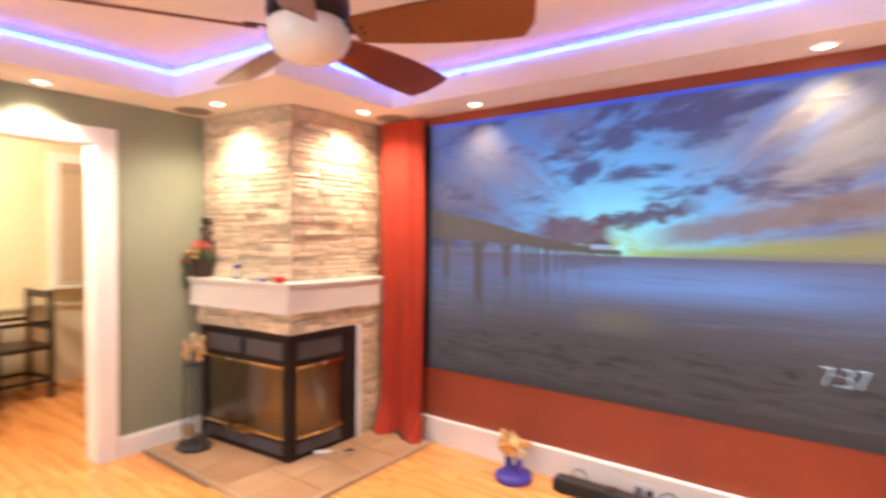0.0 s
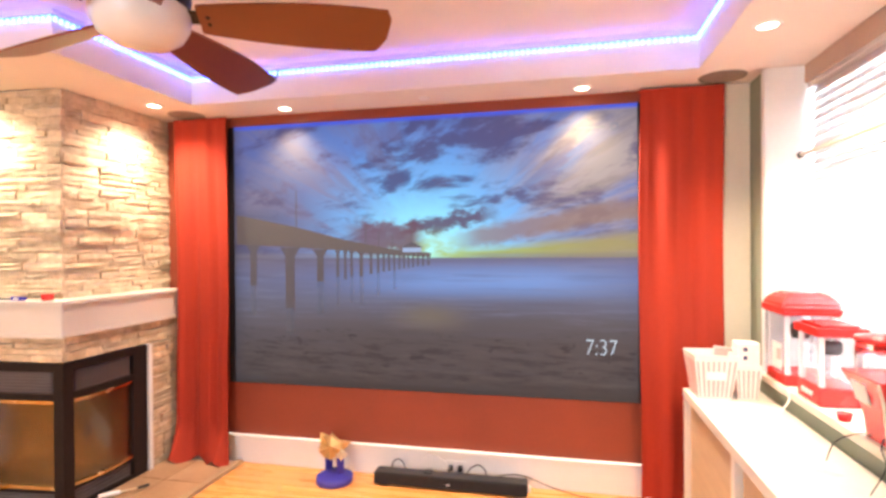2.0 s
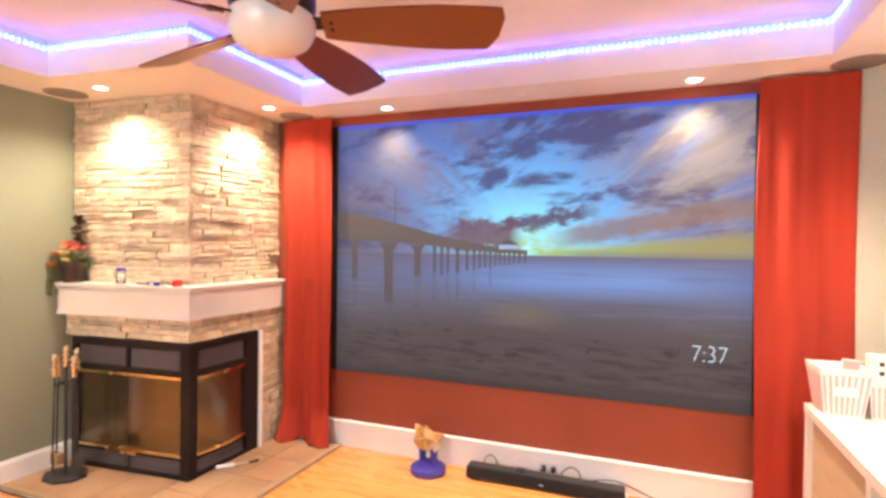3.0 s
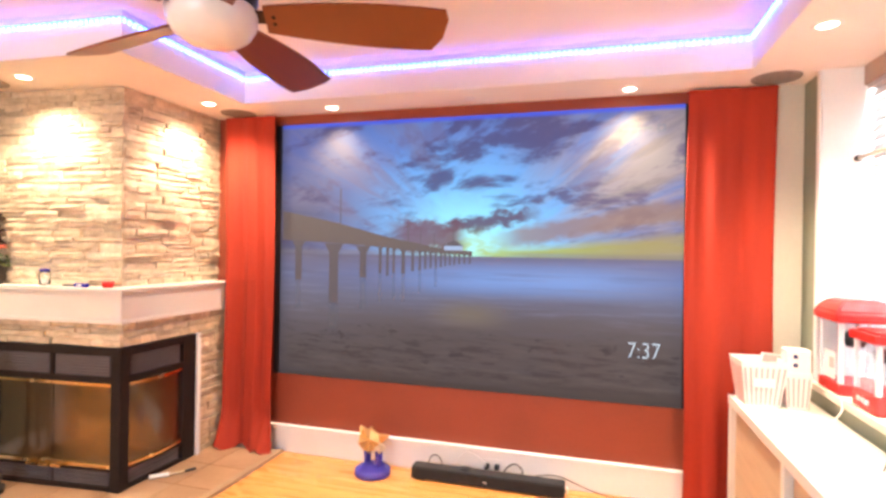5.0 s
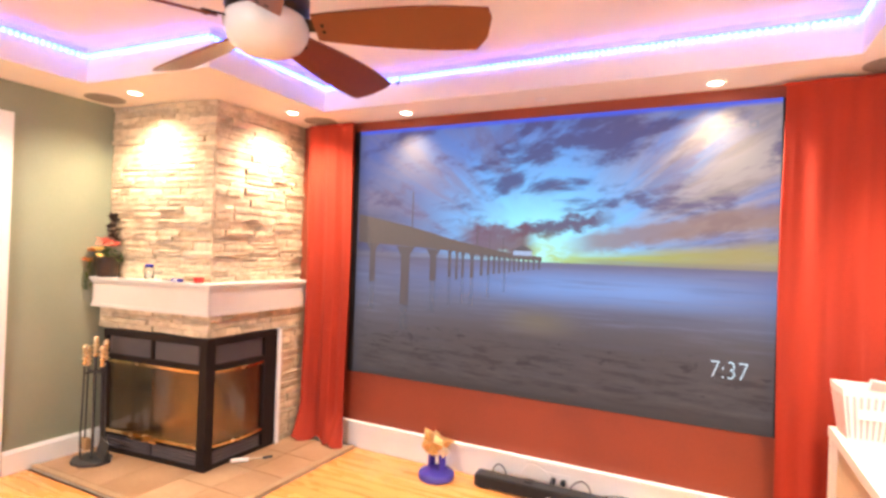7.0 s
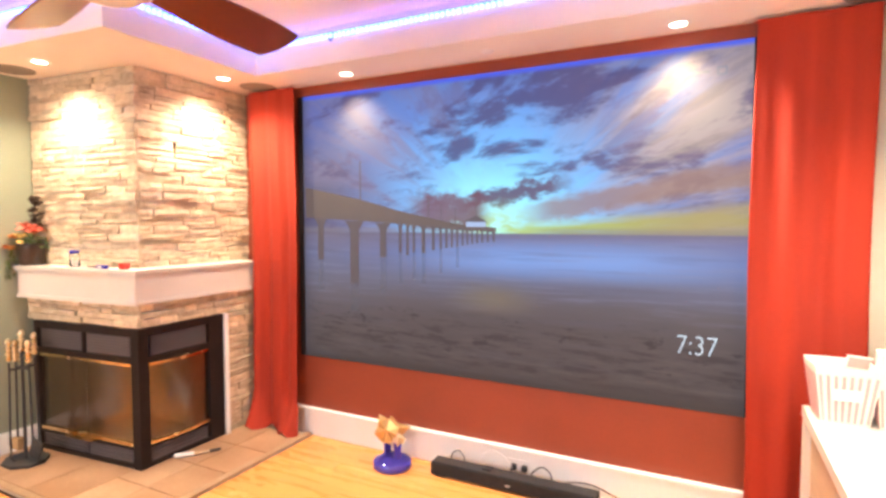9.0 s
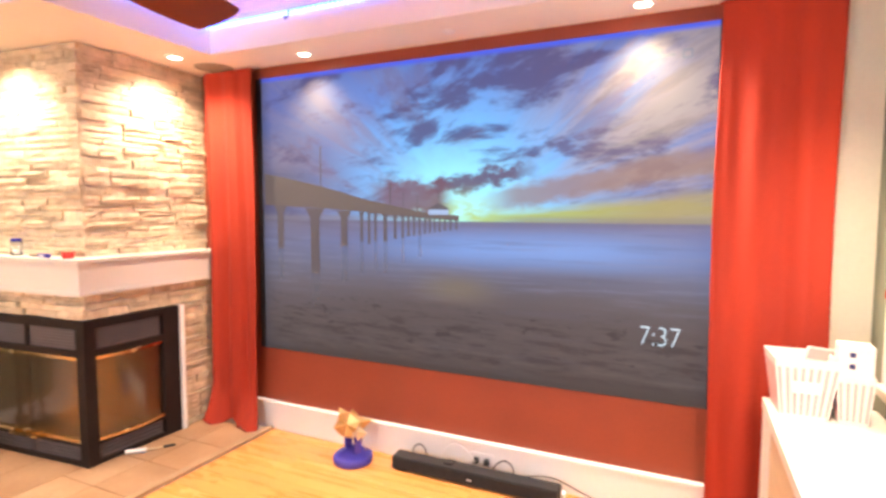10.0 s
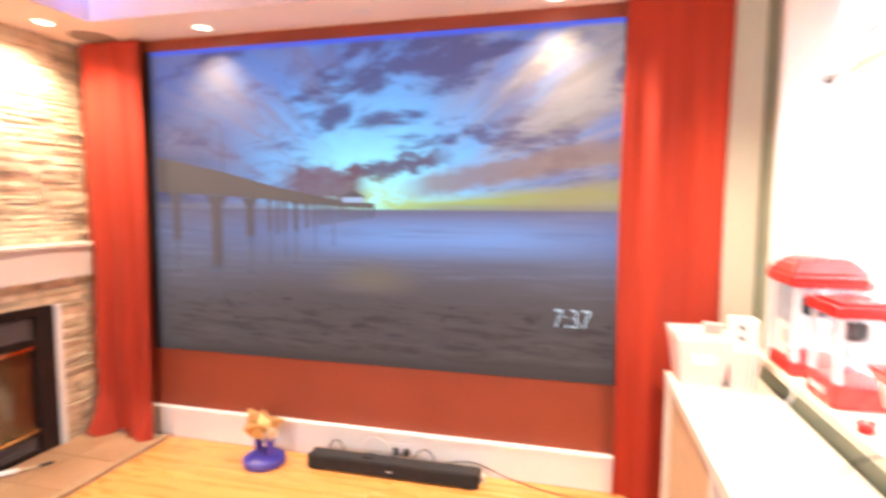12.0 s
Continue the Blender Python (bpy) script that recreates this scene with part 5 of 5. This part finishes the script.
def petals(bm, at, size, n, rnd_, droop=0.2):
    for k in range(n):
        a = 6.283 * k / n + rnd_.uniform(-0.25, 0.25)
        tilt = rnd_.uniform(0.15, 0.95)
        d = Vector((math.cos(a) * math.cos(tilt), math.sin(a) * math.cos(tilt), math.sin(tilt)))
        s = Vector((-math.sin(a), math.cos(a), 0)) * size * 0.36
        c = Vector(at)
        pts = [c, c + d * size * 0.55 + s, c + d * size + Vector((0, 0, -droop * size)), c + d * size * 0.55 - s]
        lo = [bm.verts.new(p) for p in pts]
        m_ = bm.verts.new(c + d * size * 0.55 + Vector((0, 0, 0.12 * size)))
        for i in range(4):
            bm.faces.new((lo[i], lo[(i + 1) % 4], m_))


def bloom(at, size, material, n, label):
    bm = bmesh.new()
    for ring in range(3):
        petals(bm, (at[0], at[1], at[2] + 0.006 * ring), size * (1 - 0.25 * ring), n, rnd)
    part("bloom", bm, material, vase, label)


bloom((-0.005, -0.02, 0.215), 0.080, M_PINK, 9, "coral pink bloom")
bloom((0.05, -0.005, 0.20), 0.070, M_PINK, 9, "coral pink bloom")
bloom((-0.035, 0.02, 0.21), 0.070, M_PINK, 8, "coral pink bloom")
bloom((0.01, -0.065, 0.165), 0.055, M_CREAMPETAL, 8, "pale yellow bloom")
bloom((0.03, -0.075, 0.135), 0.035, M_CREAMPETAL, 7, "pale yellow bloom")
bloom((-0.075, -0.05, 0.165), 0.055, M_ORANGE, 8, "orange bloom")
bloom((-0.085, -0.08, 0.095), 0.055, M_ORANGE, 7, "orange bloom")
bm = bmesh.new()
for k in range(34):
    a, r_, z_ = rnd.uniform(0, 6.28), rnd.uniform(0, 0.055), rnd.uniform(0.22, 0.42)
    r_ *= (0.46 - z_) / 0.2
    petals(bm, (0.015 + r_ * math.cos(a), 0.02 + r_ * math.sin(a), z_), rnd.uniform(0.028, 0.048), 4, rnd)
part("dark_spray", bm, M_FOLIAGE, vase, "tall dark dried spray")
bm = bmesh.new()
for k in range(26):
    a, r_ = rnd.uniform(0, 6.28), rnd.uniform(0.05, 0.105)
    petals(bm, (r_ * math.cos(a) * 1.0, r_ * math.sin(a) * 0.7 - 0.01, rnd.uniform(0.10, 0.19)), rnd.uniform(0.025, 0.045), 3, rnd, 0.6)
for k in range(14):
    petals(bm, (-0.075 + rnd.uniform(-0.02, 0.02), -0.085 + rnd.uniform(-0.01, 0.01), 0.10 - 0.014 * k), 0.026, 3, rnd, 0.8)
part("leaves", bm, M_LEAF, vase, "green and trailing leaves")
tl = thing("tealight_cup", (-2.955, 2.305, MAN_Z1), "small red plastic cup on the mantel", "cup")
part("cup", lathe([(0.0, 0.0), (0.026, 0.0), (0.031, 0.034), (0.028, 0.034), (0.024, 0.005), (0.0, 0.005)], 22), M_REDPLASTIC, tl, smooth=True)
lt = thing("lighter", (-3.145, 2.27, MAN_Z1), "blue long-nosed lighter lying on the mantel", "lighter")
part("body", boxes((0.0, 0.085, -0.012, 0.012, 0.0, 0.022), bevel=0.005), M_BLUE, lt)
part("grip_label", boxes((0.022, 0.055, -0.0135, -0.0122, 0.005, 0.017)), M_PLASTICW, lt, "white printed band")
part("nozzle", tube([(0.002, 0, 0.008), (-0.10, 0.004, 0.007)], 0.005, 8), M_DARK, lt, "dark metal nozzle")
jr = thing("glass_jar", (-3.40, 2.29, MAN_Z1), "small clear jar with a blue lid on the mantel", "jar")
p = part("jar", lathe([(0.0, 0.0), (0.026, 0.0), (0.028, 0.01), (0.028, 0.07), (0.024, 0.08), (0.022, 0.08), (0.025, 0.068), (0.025, 0.004), (0.0, 0.004)], 20), M_CLEAR, jr, smooth=True)
p.visible_shadow = False
part("lid", lathe([(0.0, 0.081), (0.026, 0.081), (0.026, 0.096), (0.0, 0.097)], 20), M_BLUE, jr, "blue lid", smooth=True)

# ---- dining room things ----
chair = thing("dining_chair", (-5.88, 1.70, 0), "dark espresso wooden dining chair with an open back", "chair", turn=8)
part("seat", boxes((-0.22, 0.22, -0.22, 0.22, 0.43, 0.47), bevel=0.008), M_CHAIR, chair)
for sx in (-1, 1):
    part("leg", boxes((sx * 0.2 - 0.02, sx * 0.2 + 0.02, -0.215, -0.175, 0, 0.43), bevel=0.004), M_CHAIR, chair)
    part("back_leg", boxes((sx * 0.2 - 0.02, sx * 0.2 + 0.02, 0.18, 0.22, 0, 0.95), bevel=0.004), M_CHAIR, chair)
    part("side_stretcher", boxes((sx * 0.2 - 0.012, sx * 0.2 + 0.012, -0.175, 0.18, 0.15, 0.18)), M_CHAIR, chair)
    part("armrest", boxes((sx * 0.2 - 0.022, sx * 0.2 + 0.022, -0.215, 0.18, 0.66, 0.69), bevel=0.005), M_CHAIR, chair)
    part("arm_post", boxes((sx * 0.2 - 0.018, sx * 0.2 + 0.018, -0.212, -0.178, 0.47, 0.66)), M_CHAIR, chair)
for z in (0.60, 0.88):
    part("back_rail", boxes((-0.18, 0.18, 0.19, 0.212, z, z + 0.06), bevel=0.004), M_CHAIR, chair)
part("stretcher", boxes((-0.18, 0.18, 0.19, 0.212, 0.15, 0.18)), M_CHAIR, chair)
table = thing("dining_table", (-5.70, 0.80, 0), "dining table with a white cloth-covered top", "table")
part("tabletop", boxes((-0.45, 0.45, -0.6, 0.55, 0.71, 0.75), bevel=0.006), M_WHITE, table)
for sx in (-1, 1):
    for y in (-0.55, 0.48):
        part("leg", boxes((sx * 0.4 - 0.03, sx * 0.4 + 0.03, y, y + 0.06, 0, 0.71)), M_CHAIR, table)
structure("wainscot", boxes((DX, DX + 0.03, 0.2, 4.0, 0.0, 0.14), (DX, DX + 0.018, 0.2, 4.0, 0.14, 0.74), (DX, DX + 0.05, 0.2, 4.0, 0.74, 0.78), (DX + 0.0185, DX + 0.03, 2.05, 2.12, 0.14, 0.74), (DX + 0.0185, DX + 0.03, 2.62, 2.69, 0.14, 0.74)), M_CREAM, "cream panelled wainscot with a cap rail", "trim")
structure("window_2", boxes((DX + 0.002, DX + 0.05, 2.08, 2.16, 0.95, 2.14), (DX + 0.002, DX + 0.05, 2.72, 2.80, 0.95, 2.14), (DX + 0.002, DX + 0.06, 2.08, 2.80, 2.14, 2.24), (DX + 0.002, DX + 0.16, 2.04, 2.84, 0.92, 0.95)), M_WHITE, "white cased dining room window with a ledge", "window")
rs = thing("window_shade", (DX + 0.03, 2.44, 2.14), "lowered beige woven shade over the dining window", "window shade")
part("head_box", boxes((0.022, 0.07, -0.29, 0.29, -0.09, 0.0), bevel=0.004), M_VALANCE, rs)
part("cloth", boxes((0.0, 0.012, -0.27, 0.27, -1.16, -0.09)), M_SHADE, rs)
for k in range(10):
    part("fold_bar", boxes((0.0125, 0.018, -0.27, 0.27, -1.1 + 0.1 * k, -1.085 + 0.1 * k)), M_SHADE, rs)
bt = thing("bottle", (DX + 0.10, 2.55, 0.95), "small dark bottle on the dining window ledge", "bottle")
part("bottle", lathe([(0.0, 0.0), (0.035, 0.0), (0.036, 0.09), (0.014, 0.125), (0.014, 0.16), (0.0, 0.161)], 20), M_POT, bt, smooth=True)

# ---- ledger stones ----
stone_cache = []
rnd = random.Random(21)
LENS = (0.12, 0.17, 0.22, 0.28, 0.35)
RH = 0.0335
for ln in LENS:
    for var in range(2):
        bm = bmesh.new()
        nx = 4
        front, back = [], []
        for j in range(3):
            z = -0.5 + j / 2
            zz_ = z * (RH - 0.0022)
            front.append([bm.verts.new((-ln / 2 + 0.002 + (ln - 0.004) * i / nx + (rnd.uniform(-0.006, 0.006) if 0 < i < nx else rnd.uniform(-0.001, 0.001)), -0.010 + rnd.uniform(-0.004, 0.0035) + (0.003 if j != 1 or i in (0, nx) else 0), zz_ + rnd.uniform(-0.0022, 0.0022))) for i in range(nx + 1)])
        for a, c in zip(front, front[1:]):
            for i in range(nx):
                bm.faces.new((a[i], a[i + 1], c[i + 1], c[i]))
        ring = front[0] + [front[1][-1]] + front[2][::-1] + [front[1][0]]
        bk = [bm.verts.new((v.co.x, 0.03, v.co.z)) for v in ring]
        for i in range(len(ring)):
            q = (i + 1) % len(ring)
            bm.faces.new((ring[i], bk[i], bk[q], ring[q]))
        bmesh.ops.recalc_face_normals(bm, faces=bm.faces[:])
        me = bpy.data.meshes.new("stone")
        bm.to_mesh(me)
        bm.free()
        me.materials.append(M_STONE)
        stone_cache.append((ln, me))


def clad(origin, along, normal, length, z0, z1, parent):
    """Uneven courses of ledger stones over one face, some split in two, some standing proud."""
    ang = math.atan2(along.y, along.x)
    if (Matrix.Rotation(ang, 3, "Z") @ Vector((0, -1, 0))).dot(normal) < 0:
        origin, along = origin + along * length, -along
        ang = math.atan2(along.y, along.x)
    turn = Matrix.Rotation(ang, 4, "Z")

    def lay(s, width, za, zb, out):
        ln, me = min(rnd.sample(stone_cache, 4), key=lambda q: abs(q[0] - width))
        p = origin + along * (s + width / 2) + normal * out
        ob = new("stone", me)
        ob.parent = parent
        ob.matrix_basis = Matrix.Translation((p.x, p.y, (za + zb) / 2)) @ turn @ Matrix.Diagonal((width / ln, 1, (zb - za) / RH, 1))

    heights = []
    while sum(heights) < z1 - z0 - 0.02:
        heights.append(rnd.choice((0.030, 0.036, 0.044, 0.052)))
    k = (z1 - z0) / sum(heights)
    z = z0
    for h in heights:
        h *= k
        s = 0.0
        while s < length - 0.001:
            width = rnd.choice((0.09, 0.12, 0.15, 0.19, 0.24, 0.29))
            if length - s - width < 0.07:
                width = length - s
            out = rnd.choice((-0.004, -0.002, 0.0, 0.002, 0.004, 0.010))
            if h > 0.042 and rnd.random() < 0.3:
                cut = z + h * rnd.uniform(0.4, 0.6)
                lay(s, width, z, cut, out)
                lay(s, width, cut, z + h, rnd.choice((-0.003, 0.0, 0.003, 0.008)))
            else:
                lay(s, width, z, z + h, out)
            s += width
        z += h


C0 = Vector((CHX - 0.012, CHY + 0.012, 0))
L0 = Vector((LX - 0.012, LY + 0.012, 0))
EAST, NORTH = Vector((1, 0, 0)), Vector((0, 1, 0))
clad(C0 - SDIR * 0.010, SDIR, SNORM, SLEN - 0.006, MAN_Z1, SOFFIT - 0.003, chim)
clad(C0, NORTH, EAST, NY - C0.y - 0.004, MAN_Z1, SOFFIT - 0.003, chim)
clad(L0 - SDIR * 0.010, SDIR, SNORM, SLEN + 0.04, 0.822, MAN_Z0, band)
clad(L0, NORTH, EAST, NY - L0.y - 0.004, 0.822, MAN_Z0, band)
clad(Vector((LX - 0.012, 2.926, 0)), NORTH, EAST, NY - 2.930, 0.021, 0.82, pier)

# ---- floor boards, laid along the screen wall ----
plank_cache = {}
rnd = random.Random(4)
PW = 0.083
y = 0.35
row = 0
while y < NY - 0.01:
    x = WX + 0.01 - rnd.uniform(0, 0.9)
    while x < EX - 0.06:
        ln = rnd.choice((0.7, 0.95, 1.2))
        x0, x1 = max(x, WX + 0.004), min(x + ln, EX - 0.003)
        if x1 - x0 > 0.05:
            near_hearth = y > 1.86 and x1 < -2.37
            if not near_hearth:
                if y + PW > 1.86 and x0 < -2.37:
                    x0 = -2.37
                ob = piece("plank", 1.0, PW - 0.0015, 0.012, pose((x0 + x1) / 2, y + PW / 2, -0.012) @ Matrix.Diagonal((x1 - x0 - 0.0015, 1, 1, 1)), M_OAK, floor, plank_cache)
        x += ln
    y += PW
    row += 1
bm = bmesh.new()
yy = 0.35 - 31 * PW
while yy < NY + 1.0:
    box(bm, DX, WX - 0.0005, yy + 0.0007, yy + PW - 0.0007, -0.012, 0.0)
    if yy + PW < 0.351:
        box(bm, WX + 0.0005, EX, yy + 0.0007, yy + PW - 0.0007, -0.012, 0.0)
    yy += PW
rest = part("plank_rest", bm, M_OAK, floor)
rest["kind"] = "stuff"
